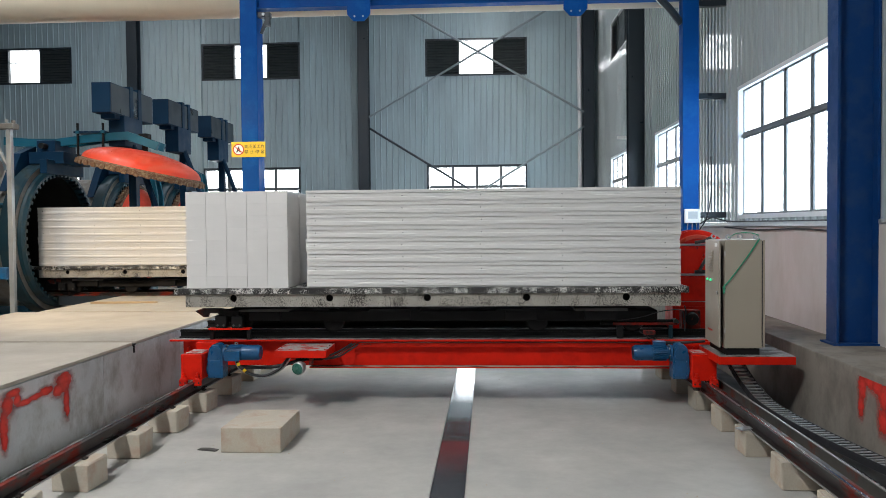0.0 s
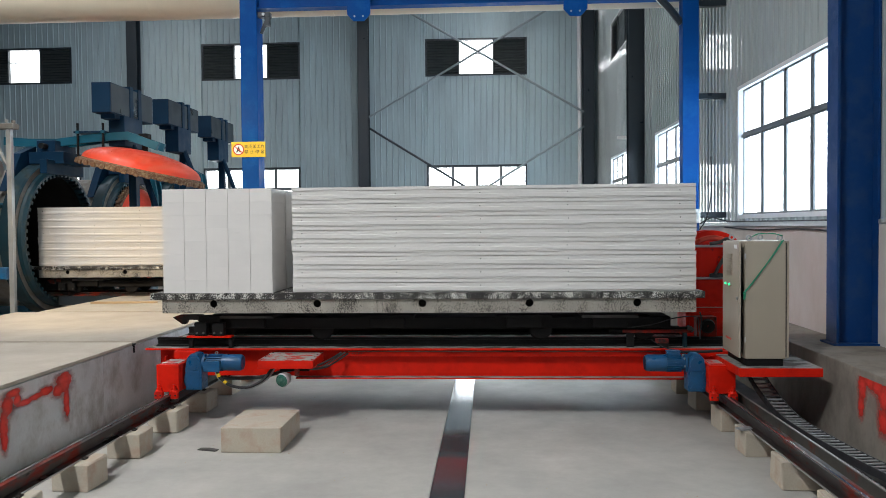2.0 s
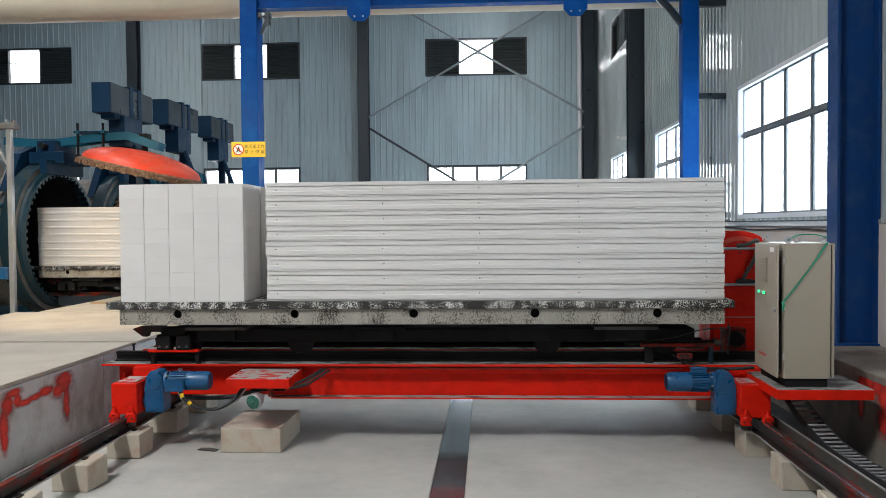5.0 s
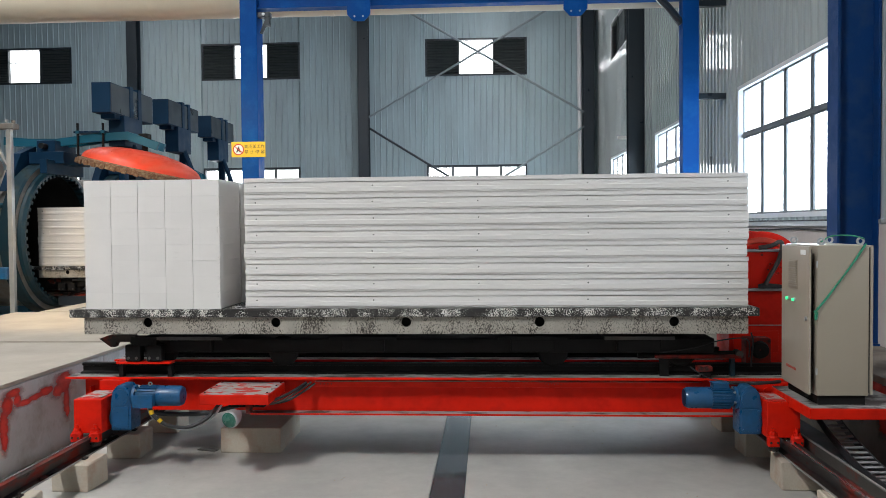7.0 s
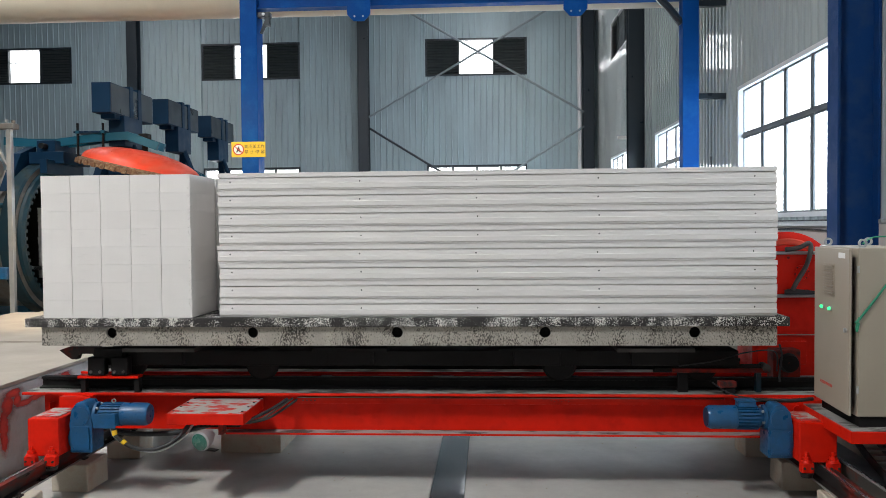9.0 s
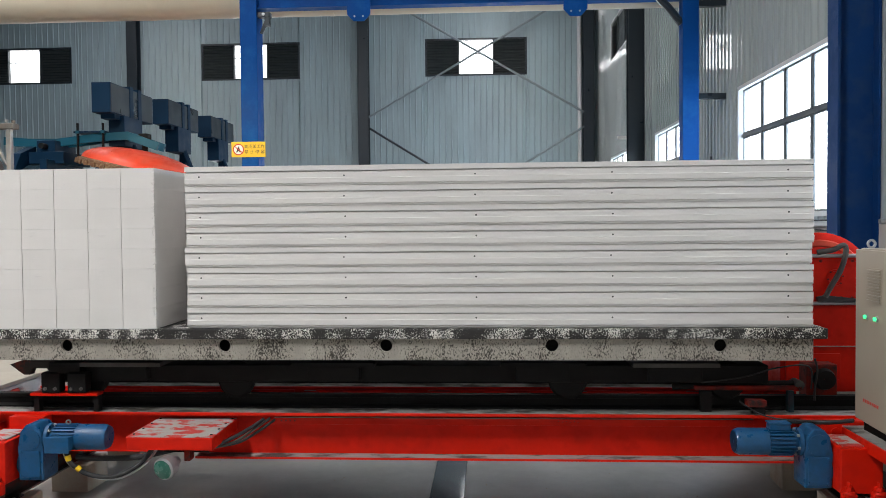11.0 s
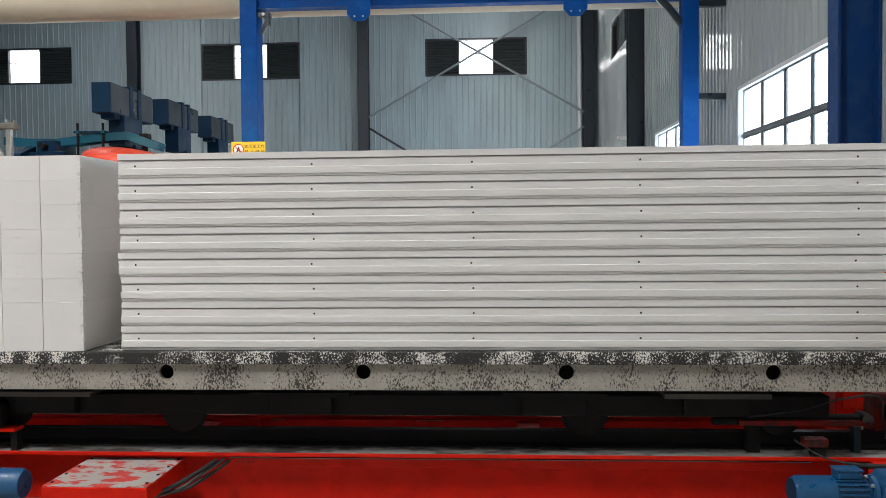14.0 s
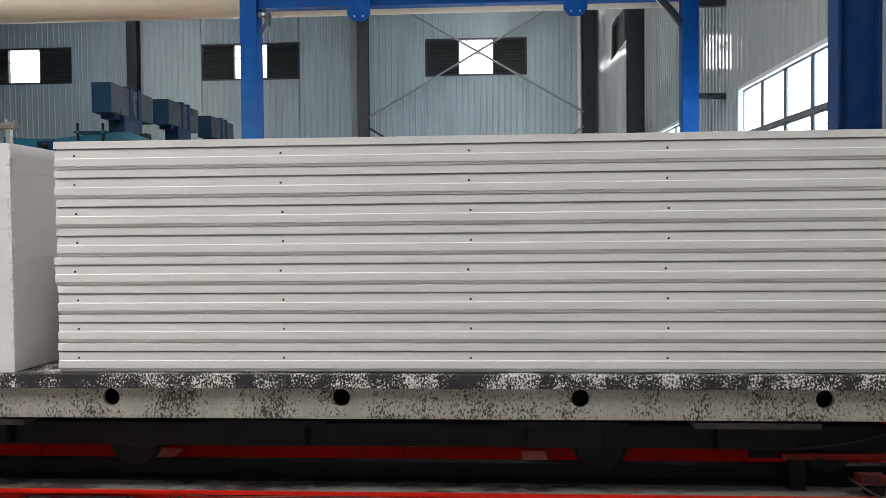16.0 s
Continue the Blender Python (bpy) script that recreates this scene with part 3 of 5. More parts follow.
# pit rails
for xc, lab in ((-3.63, "rusty transfer rail with a worn bright head"), (2.585, "rusty transfer rail with a worn bright head")):
    rail = thing("pit_rail", lab, "rail", (xc, 0, 0), group="pit rails", kind="structure")
    sec = [(a, z + 0.085) for a, z in [(-0.058, 0.155), (0.058, 0.155), (0.058, 0.166), (0.012, 0.18), (0.012, 0.25), (0.04, 0.26), (0.04, 0.285), (-0.04, 0.285), (-0.04, 0.26), (-0.012, 0.25), (-0.012, 0.18), (-0.058, 0.166)]]
    part("rail_bar", prism(sec, -4.0, 30.0), M_RAIL, rail)
    for sx in (-1, 1):
        part("foot_edge", mbox(min(sx * 0.059, sx * 0.072), max(sx * 0.059, sx * 0.072), -4.0, 30.0, 0.241, 0.251), M_EDGE, rail)
    for k in range(-6, 12):
        yb = (6.66 if xc < 0 else 6.86) + 0.965 * k
        part("rail_clip", mbox(0.060, 0.105, yb - 0.04, yb + 0.02, 0.2415, 0.256, bevel=0.004), M_NEARBLACK, rail)
        part("clip_bolt", mcyl((0.085, yb - 0.01, 0.256), (0.085, yb - 0.01, 0.272), 0.011, n=6), M_NEARBLACK, rail)
    part("rail_head", mbox(-0.030, -0.006, -4.0, 30.0, 0.370, 0.376, bevel=0.002), M_BRIGHT, rail)


# ---- the moving load ----
D0, SPEED = 9.725, 0.3566
RIDERS = []


def rider(ob):
    RIDERS.append(ob)
    return ob


def aac_panel_mesh(w, d, h):
    """One wall panel lying flat, its front edge with tongue and groove."""
    # the 0.030 deep notches are added to draw the grooves' shadow lines
    prof = [(0.030, 0.0), (0.030, 0.0085), (0.0070, 0.0090), (0.0062, 0.0190), (0.0012, 0.0235), (0.0, 0.0250), (0.0, 0.0615), (0.0010, 0.0630), (0.0055, 0.0660),
            (0.0060, 0.1088), (0.0300, 0.1090), (0.0300, 0.1158), (0.0, 0.1162), (0.0, 0.1535), (0.0018, 0.1540), (0.0055, 0.1540), (0.0065, h - 0.0008)]
    out = [(a, z) for a, z in prof] + [(d, h - 0.0008), (d, 0.0)]
    return prism(out, -w / 2, w / 2, axis="x")


def panel_stack(loc, length, label):
    """Eight wall panels in height, two in depth."""
    st = thing("panel_stack", label, "building panels", loc)
    rag = random.Random(7)
    meshes = []
    for v in range(4):
        pm = aac_panel_mesh(length, 0.60, 0.1517)
        for vert in pm.verts:
            if vert.co.y < 0.02:
                vert.co.x += rag.uniform(-0.004, 0.004)
        meshes.append(finish(pm, "panel", M_AAC))
    rng = random.Random(5)
    pin = finish(mcyl((0, 0.0, 0), (0, 0.006, 0), 0.0068, n=8), "pin_hole", M_INK)
    for row in range(2):
        for k in range(8):
            ob = new("panel", meshes[(3 * k + row) % 4])
            ob.parent = st
            ob.location = (rng.uniform(-0.008, 0.008), row * 0.635 + rng.uniform(-0.002, 0.002), k * 0.1517)
            if row == 0:
                for x in (-2.194, -1.096, -0.124, 0.872, 2.125):
                    q = new("pin_hole", pin)
                    q.parent = ob
                    q.location = (x, 0.0050, 0.078)
    return st


def block_stack(loc, label):
    st = thing("block_stack", label, "building blocks", loc)
    me = finish(mbox(0, 0.2568, 0, 0.60, 0, 0.1516, bevel=0.0014), "block", M_AAC)
    rag = random.Random(2)
    ends = []
    for v in range(4):      # outer column: chipped right-hand arris
        bm = mbox(0, 0.2568, 0, 0.60, 0, 0.1516, bevel=0.0014)
        es = [e for e in bm.edges if abs(e.verts[0].co.z - e.verts[1].co.z) > 0.1]
        bmesh.ops.subdivide_edges(bm, edges=es, cuts=9, use_grid_fill=True)
        bmesh.ops.bisect_plane(bm, geom=bm.verts[:] + bm.edges[:] + bm.faces[:], plane_co=(0, 0.025, 0), plane_no=(0, 1, 0))
        bmesh.ops.bisect_plane(bm, geom=bm.verts[:] + bm.edges[:] + bm.faces[:], plane_co=(0.236, 0, 0), plane_no=(1, 0, 0))
        for vert in bm.verts:
            if vert.co.x > 0.25 and vert.co.y < 0.01:
                c = rag.uniform(0, 1) ** 2 * 0.012
                vert.co.x -= c
                vert.co.y += c * 0.5
        ends.append(finish(bm, "block", M_AAC))
    rng, scuff = random.Random(9), random.Random(12)
    for row in range(2):
        for c in range(5):
            for k in range(8):
                ob = new("block", ends[(k + row) % 4] if c == 4 else me)
                ob.parent = st
                ob.location = (c * 0.26 + rng.uniform(-0.0006, 0.0006), row * 0.65 + rng.uniform(-0.0012, 0.0012), k * 0.1517)
                if row == 0 and c in (1, 3) and k in (2, 3, 4):
                    for q in range(3):
                        x, z, w = scuff.uniform(0.03, 0.07), scuff.uniform(0.02, 0.13), scuff.uniform(0.06, 0.16)
                        bm = bmesh.new()
                        vs = [bm.verts.new(p) for p in ((x, 0.0005, z), (x + w * 0.5, -0.0016, z + 0.003), (x + w, 0.0005, z + 0.004), (x + w * 0.5, 0.0005, z + 0.0065), (x + w * 0.5, 0.0005, z - 0.001))]
                        for tri in ((0, 1, 3), (1, 2, 3), (0, 4, 1), (4, 2, 1)):
                            bm.faces.new([vs[n] for n in tri])
                        part("scuff", bm, M_AAC, ob)
    return st


def pallet(loc, length, label):
    """Steel carrier plate: a crusted top plate on an edge beam with round holes."""
    pl = thing("carrier_pallet", label, "pallet", loc)
    x0, x1 = -3.96, 2.42
    bm = mbox(x0, x1, -0.035, 1.36, -0.075, 0.0, bevel=0.006)
    part("top_plate", bm, M_CRUST, pl, "black plate crusted with white lime")
    holes = (-3.218, -1.994, -0.769, 0.459, 1.674)
    for yy, nm in ((0.0, "edge_beam"), (1.30, "edge_beam")):
        bm = bmesh.new()
        zt, zb, r = -0.08, -0.225, 0.046
        zc = -0.128
        xs = [-3.83]
        for h in holes:
            xs += [h - 0.1, h + 0.1]
        xs.append(2.33)
        for a, b in zip(xs[0::2], xs[1::2]):
            box(bm, a, b, yy, yy + 0.03, zb, zt)
        for h in holes:
            n = 24
            ring, sq = [], []
            for k in range(n):
                ang = 2 * math.pi * k / n
                c, s = math.cos(ang), math.sin(ang)
                ring.append((h + r * c, zc + r * s))
                m = 1.0 / max(abs(c), abs(s))
                px, pz = c * m, s * m
                sq.append((h + 0.1 * px, zc + (zt - zc) * pz if pz > 0 else zc + (zc - zb) * pz))
            V = {}
            for y in (yy, yy + 0.03):
                V[y] = ([bm.verts.new((a, y, b)) for a, b in ring], [bm.verts.new((a, y, b)) for a, b in sq])
            for k in range(n):
                j = (k + 1) % n
                for y in (yy, yy + 0.03):
                    R_, S_ = V[y]
                    bm.faces.new((R_[k], R_[j], S_[j], S_[k]))
                bm.faces.new((V[yy][0][k], V[yy][0][j], V[yy + 0.03][0][j], V[yy + 0.03][0][k]))
        box(bm, -3.83, 2.33, yy, yy + 0.09, zb - 0.012, zb - 0.001)
        part(nm, bm, M_CRUST_WEB, pl, "stained grey steel edge beam with round holes")
    # black plate behind the holes of the edge beams
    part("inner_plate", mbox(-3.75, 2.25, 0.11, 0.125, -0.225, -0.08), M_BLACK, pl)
    for x in (-3.8, 2.27):
        part("end_beam", mbox(x, x + 0.03, 0.031, 1.299, -0.225, -0.08), M_CRUST_WEB, pl)
    return pl


def trolley(loc, label):
    """Low wheeled bogie under the pallet."""
    tr = thing("kiln_trolley", label, "trolley", loc)
    # plain black slab, also standing in for the shade under the pallet
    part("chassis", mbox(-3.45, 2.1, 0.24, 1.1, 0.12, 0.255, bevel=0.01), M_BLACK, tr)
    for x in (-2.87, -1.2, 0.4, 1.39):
        # outer bearers dimmed in colour for the shade under the pallet
        part("bearer", mbox(x - 0.32, x + 0.32, 0.13, 1.25, 0.256, 0.288), M_DIMSTEEL if x < -2 or x > 1 else M_BLACK, tr)
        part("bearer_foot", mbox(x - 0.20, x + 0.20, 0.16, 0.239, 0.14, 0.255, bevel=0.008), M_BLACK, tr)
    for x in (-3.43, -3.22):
        # bearings painted black because this corner lies in shade
        part("axle_bearing", mbox(x - 0.075, x + 0.075, 0.13, 0.225, 0.05, 0.21, bevel=0.012), M_BLACK, tr, "axle bearing coloured black for the shade under the pallet")
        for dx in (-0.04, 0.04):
            part("bearing_bolt", mcyl((x + dx, 0.118, 0.085), (x + dx, 0.13, 0.085), 0.014, n=6), M_DIMSTEEL, tr)
    for x in (-3.2, -2.0, 0.6, 1.8):
        for y in (0.33, 0.98):
            w = part("wheel", lathe([(-0.05, 0.02), (-0.05, 0.13), (-0.03, 0.15), (-0.02, 0.13), (0.05, 0.13), (0.05, 0.02)], 24, "y"), M_BLACK, tr, smooth=True)
            w.location = (x, y, 0.13)
    hook = prism([(a + 0.22, z - 0.035) for a, z in [(-4.0, 0.30), (-3.9, 0.335), (-3.65, 0.335), (-3.60, 0.25), (-3.66, 0.22), (-3.70, 0.27), (-3.82, 0.27), (-3.84, 0.22), (-3.89, 0.22)]], 0.18, 0.24)
    part("coupling_hook", hook, M_RAIL, tr, "rusty steel coupling hook")
    part("coupling_arm", mbox(-3.45, -3.2, 0.15, 0.27, 0.20, 0.285), M_BLACK, tr)
    return tr


def i_beam(x0, x1, y, z0, z1):
    return mbox(x0, x1, y + 0.03, y + 0.06, z0 + 0.021, z1 - 0.003)


def gear_motor(ct, x, s):
    """Blue gear motor; x is the gearbox's outer side, s = 1 when the motor points to +x."""
    y = -0.13
    gear = bmesh.new()
    prism([(x, 0.40), (x + s * 0.19, 0.40), (x + s * 0.19, 0.64), (x + s * 0.175, 0.76), (x + s * 0.13, 0.815), (x + s * 0.06, 0.815), (x + s * 0.015, 0.76), (x, 0.64)], y - 0.095, y + 0.11, gear)
    bmesh.ops.bevel(gear, geom=list(gear.edges), offset=0.012, segments=2, profile=0.5, affect="EDGES")
    g = part("gearbox", gear, M_MOTOR, ct, "blue painted gearbox")
    part("gear_cover", mcyl((x - s * 0.02, y, 0.51), (x, y, 0.51), 0.085, n=24), M_MOTOR, g, smooth=True)
    part("front_cover", mbox(min(x + s * 0.02, x + s * 0.17), max(x + s * 0.02, x + s * 0.17), y - 0.104, y - 0.0955, 0.425, 0.625, bevel=0.004), M_MOTOR, g)
    part("top_rib", mcyl((x + s * 0.095, y - 0.103, 0.705), (x + s * 0.095, y - 0.0955, 0.705), 0.075, n=28), M_MOTOR, g, smooth=True)
    part("flange", mcyl((x + s * 0.19, y, 0.705), (x + s * 0.215, y, 0.705), 0.100, n=28), M_MOTOR, g, smooth=True)
    for k in range(6):
        a = k * math.pi / 3 + 0.3
        part("bolt", mcyl((x + s * 0.215, y + 0.086 * math.cos(a), 0.705 + 0.086 * math.sin(a)), (x + s * 0.23, y + 0.086 * math.cos(a), 0.705 + 0.086 * math.sin(a)), 0.011, n=6), M_GREY_METAL, g)
    for k in range(4):
        part("bolt", mcyl((x + s * (0.03 + 0.13 * (k % 2)), y - 0.112, 0.44 + 0.17 * (k // 2)), (x + s * (0.03 + 0.13 * (k % 2)), y - 0.104, 0.44 + 0.17 * (k // 2)), 0.010, n=6), M_MOTOR, g)
    x0 = x + s * 0.215
    prof = [(0.0, 0.0), (0.0, 0.075), (0.03, 0.095), (0.20, 0.095), (0.205, 0.107), (0.40, 0.107), (0.43, 0.092), (0.432, 0.06), (0.425, 0.0)]
    mo = part("motor", lathe(prof, 32, "x"), M_MOTOR, ct, "blue electric motor", smooth=True)
    mo.matrix_basis = Matrix.Translation((x0, y, 0.705)) @ Matrix.Diagonal((s, 0.88, 0.88, 1))
    fin = finish(mbox(0.035, 0.198, -0.004, 0.004, 0.088, 0.112), "fin", M_MOTOR)
    for k in range(22):
        a = 2 * math.pi * k / 22
        f = new("fin", fin)
        f.parent = mo
        f.matrix_basis = pose(0, 0, 0, math.degrees(a), 0, 0)
    if s > 0:      # terminal box on the front, or on top
        jb = part("junction_box", mbox(0.03, 0.20, -0.175, -0.085, -0.085, 0.035, bevel=0.012), M_MOTOR, mo)
        part("junction_lid", mbox(0.022, 0.208, -0.19, -0.176, -0.093, 0.043, bevel=0.004), M_MOTOR, jb)
    else:
        jb = part("junction_box", mbox(0.05, 0.19, -0.05, 0.06, 0.095, 0.145, bevel=0.010), M_MOTOR, mo)
        part("junction_lid", mbox(0.045, 0.195, -0.055, 0.065, 0.146, 0.158, bevel=0.004), M_MOTOR, jb)
        bmf = bmesh.new()
        lathe([(0.43, 0.02), (0.433, 0.085), (0.436, 0.085), (0.437, 0.02)], 24, "x", bmf)
        part("fan_grille", bmf, M_DKBLUE, mo, smooth=True)
    part("lifting_eye", lathe([(-0.006, 0.012), (0.006, 0.012), (0.006, 0.02), (-0.006, 0.02), (-0.006, 0.012)], 16, "y"), M_GREY_METAL, mo).location = (0.12, 0, 0.125)


def wheel_box(ct, xc, yf, depth, front):
    """Red axle box over a flanged wheel that runs on the pit rail."""
    w = 0.130 if xc < 0 else 0.142
    bx = part("axle_box", mbox(xc - w, xc + w, yf, yf + depth, 0.40, 0.71, bevel=0.008), M_RED, ct, "red steel axle box")
    part("cover_plate", mbox(xc - w + 0.03, xc + w - 0.03, yf + 0.05, yf + depth - 0.05, 0.711, 0.719), M_REDWORN, bx)
    part("upper_box", mbox(xc - w + 0.01 + (0.03 if xc < 0 else -0.09), xc + w + (0.06 if xc < 0 else -0.03), yf + depth + 0.001, yf + depth + 0.12, 0.45, 0.802, bevel=0.006), M_RED, bx)
    for dx in ((-0.085, 0.085) if xc < 0 else (-0.10, 0.10)):
        px, py = xc + dx, yf - 0.03
        ft = part("bearing_foot", mbox(px - 0.048, px + 0.048, yf - 0.065, yf - 0.001, 0.335, 0.415, bevel=0.010), M_RED, bx)
        part("foot_collar", mcyl((px, py, 0.415), (px, py, 0.432), 0.046, 0.038, n=16), M_RED, ft, smooth=True)
        part("nut", mcyl((px, py, 0.432), (px, py, 0.458), 0.030, n=6), M_RED, ft)
        part("stud", mcyl((px, py, 0.458), (px, py, 0.492), 0.014, n=10), M_RED, ft)
        part("scraper_pad", mcyl((px, py, 0.300), (px, py, 0.335), 0.042, 0.05, n=16), M_RAIL, ft, smooth=True)
        for bx_ in (-0.028, 0.028):
            part("foot_bolt", mcyl((px + bx_, yf - 0.073, 0.375), (px + bx_, yf - 0.065, 0.375), 0.010, n=6), M_NEARBLACK, ft)
    wh = part("wheel", lathe([(-0.06, 0.03), (-0.06, 0.15), (0.045, 0.147), (0.05, 0.168), (0.07, 0.168), (0.07, 0.03)], 32, "x"), M_RAIL, ct, "steel rail wheel", smooth=True)
    wh.location = (xc - 0.02, yf + depth * 0.55, 0.526)
    WHEELS.append(wh)


WHEELS = []


def transfer_cart(loc):
    """Red transfer cart: x along the cart, y = 0 at the load's front face."""
    ct = thing("transfer_cart", "red painted steel transfer cart with blue gear motors", "transfer cart", loc)
    for y in (0.25, 1.25):
        part("main_beam", i_beam(-3.98, 2.70, y, 0.455, 0.79), M_RED, ct, "red painted steel beam")
        part("bottom_flange", mbox(-2.3 if y < 1 else -3.9, 2.62, y - 0.07, y + 0.16, 0.455, 0.475, bevel=0.003), M_DUSTY, ct, "dusty steel flange")
        part("flange_edge", mbox(-2.3 if y < 1 else -3.9, 2.62, y - 0.078, y - 0.071, 0.457, 0.473), M_RED, ct)
        part("deck_plate", mbox(-4.11, 3.25, y - 0.09, y + 0.32, 0.803, 0.822, bevel=0.004), M_DUSTY, ct, "dusty steel deck plate")
        part("deck_lip", mbox(-4.11, 2.70, y - 0.104, y - 0.092, 0.801, 0.824, bevel=0.003), M_RED, ct)
        part("top_flange", mbox(-1.68, 1.98, y - 0.05, y + 0.029, 0.722, 0.774, bevel=0.004), M_RED, ct, "red painted top flange")
        # pale strip along the front edge of the top flange
        part("flange_edge_wear", mbox(-1.676, 1.976, y - 0.048, y - 0.041, 0.7745, 0.7775), M_EDGE, ct)
        # black bar that stands in for the shadow between beam and deck
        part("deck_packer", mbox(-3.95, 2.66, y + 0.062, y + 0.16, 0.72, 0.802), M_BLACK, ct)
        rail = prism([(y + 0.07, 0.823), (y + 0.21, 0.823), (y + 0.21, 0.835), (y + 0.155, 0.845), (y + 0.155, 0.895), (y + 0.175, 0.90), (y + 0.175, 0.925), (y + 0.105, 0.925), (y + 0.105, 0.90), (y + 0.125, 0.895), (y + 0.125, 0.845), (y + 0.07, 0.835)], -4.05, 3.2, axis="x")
        part("deck_rail", rail, M_BLACK, ct, "black rail")
    for x in (-3.9, -2.2, 0.2, 2.4):
        part("cross_beam", mbox(x, x + 0.16, 0.315, 1.225, 0.44, 0.78), M_RED, ct)
    for x in (-3.9, 2.55):
        part("stiffener", mbox(x, x + 0.014, 0.20, 0.279, 0.476, 0.718), M_RED, ct)
    for x0, x1 in ((-3.9, -3.05), (-2.85, -1.75), (-1.55, -0.55), (-0.35, 0.65), (0.85, 1.7)):
        part("inner_rib", mbox(x0, x1, 1.12, 1.14, 0.62, 0.80), M_RED, ct)
    part("stop_plate", mbox(-3.60, -3.06, 0.14, 0.24, 0.95, 0.972), M_RED, ct, "red stop plate")
    for x in (-3.56, -3.08):
        part("stop_post", mbox(x - 0.02, x + 0.02, 0.16, 0.22, 0.823, 0.95), M_BLACK, ct)
    for k in range(4):
        part("bolt_hole", mcyl((-1.62 + 0.035 * k, 0.196, 0.752), (-1.62 + 0.035 * k, 0.202, 0.752), 0.006, n=8), M_INK, ct)
    for k in range(6):
        part("bolt_hole", mcyl((0.52 + 0.03 * k, 0.196, 0.757 - 0.008 * (k % 2)), (0.52 + 0.03 * k, 0.202, 0.757 - 0.008 * (k % 2)), 0.004, n=8), M_INK, ct)
    for xc in (-3.645, 2.525):
        wheel_box(ct, xc, -0.33, 0.40, True)
        wheel_box(ct, xc, 1.42, 0.36, False)
    gear_motor(ct, -3.48, 1)
    gear_motor(ct, 2.375, -1)
    hs = part("bearing_housing", mbox(2.44, 2.80, 0.075, 0.21, 0.60, 0.80, bevel=0.008), M_RED, ct, "red bearing housing beside the platform")
    part("housing_boss", mcyl((2.52, 0.06, 0.72), (2.52, 0.075, 0.72), 0.035, n=20), M_RED, hs, smooth=True)
    # platform with its worn top, and the lamp hung under it
    tray = part("step_platform", mbox(-2.60, -1.97, -0.36, 0.215, 0.672, 0.763, bevel=0.006), M_RED, ct, "red boxed step platform")
    part("worn_top", mbox(-2.595, -1.975, -0.355, 0.21, 0.7635, 0.768), M_REDWORN, tray, "scuffed plate with worn red paint")
    for k in range(4):
        for x in (-2.57, -2.0):
            part("screw", mcyl((x, -0.29 + 0.155 * k, 0.768), (x, -0.29 + 0.155 * k, 0.773), 0.009, n=6), M_BLACK, tray)
    lamp = part("warning_lamp", lathe([(-0.02, 0.0), (-0.02, 0.07), (0.0, 0.098), (0.03, 0.098), (0.10, 0.085), (0.16, 0.05), (0.19, 0.04), (0.19, 0.0)], 28, "y"), M_GREY_METAL, ct, "grey round warning lamp", smooth=True)
    lamp.matrix_basis = pose(-2.31, -0.40, 0.55, 8, 0, -14) @ Matrix.Diagonal((0.82, 0.82, 0.82, 1))
    ln = part("lens", lathe([(-0.035, 0.0), (-0.033, 0.05), (-0.015, 0.085)], 28, "y"), M_GREENGLASS, lamp, "dull green lens", smooth=True)
    part("lamp_bracket", mbox(-2.19, -2.15, -0.32, -0.24, 0.585, 0.671), M_DARKRED, ct)
    part("lamp_bracket", mbox(-2.38, -2.05, -0.22, -0.14, 0.62, 0.671), M_BLACK, ct)
    # hoses
    hoses = [
        ([(-3.11, -0.24, 0.66), (-3.07, -0.26, 0.56), (-2.95, -0.24, 0.46), (-2.77, -0.2, 0.43), (-2.61, -0.15, 0.50), (-2.53, -0.08, 0.60), (-2.45, -0.02, 0.70)], 0.017, M_RUBBER),
        ([(-3.14, -0.22, 0.66), (-3.09, -0.24, 0.54), (-2.94, -0.22, 0.44), (-2.75, -0.18, 0.41), (-2.57, -0.12, 0.50), (-2.49, -0.05, 0.62)], 0.010, M_GREY_METAL),
        ([(-3.19, 0.05, 0.50), (-2.99, 0.08, 0.48), (-2.69, 0.06, 0.50), (-2.39, 0.0, 0.58), (-2.19, -0.05, 0.63)], 0.022, M_RUBBER),
        ([(-2.04, -0.22, 0.66), (-1.94, -0.1, 0.68), (-1.84, 0.05, 0.72), (-1.75, 0.17, 0.77)], 0.013, M_RUBBER),
        ([(-2.06, -0.10, 0.62), (-1.93, -0.02, 0.64), (-1.82, 0.10, 0.70), (-1.71, 0.20, 0.77)], 0.010, M_DIMSTEEL),
        ([(-2.06, 0.0, 0.60), (-1.91, 0.06, 0.62), (-1.79, 0.14, 0.68), (-1.67, 0.21, 0.76)], 0.011, M_RUBBER),
        ([(2.15, 0.12, 0.79), (2.3, 0.05, 0.80), (2.45, -0.02, 0.815), (2.62, 0.02, 0.82)], 0.016, M_RUBBER),
        # thin cable made black for the shade round the pusher
        ([(1.85, 0.14, 0.93), (2.0, 0.10, 0.84), (2.2, 0.02, 0.815), (2.5, 0.0, 0.815)], 0.006, M_RUBBER),
    ]
    for pts, r, m in hoses:
        part("hose", tube(pts, r), m, ct, smooth=True)
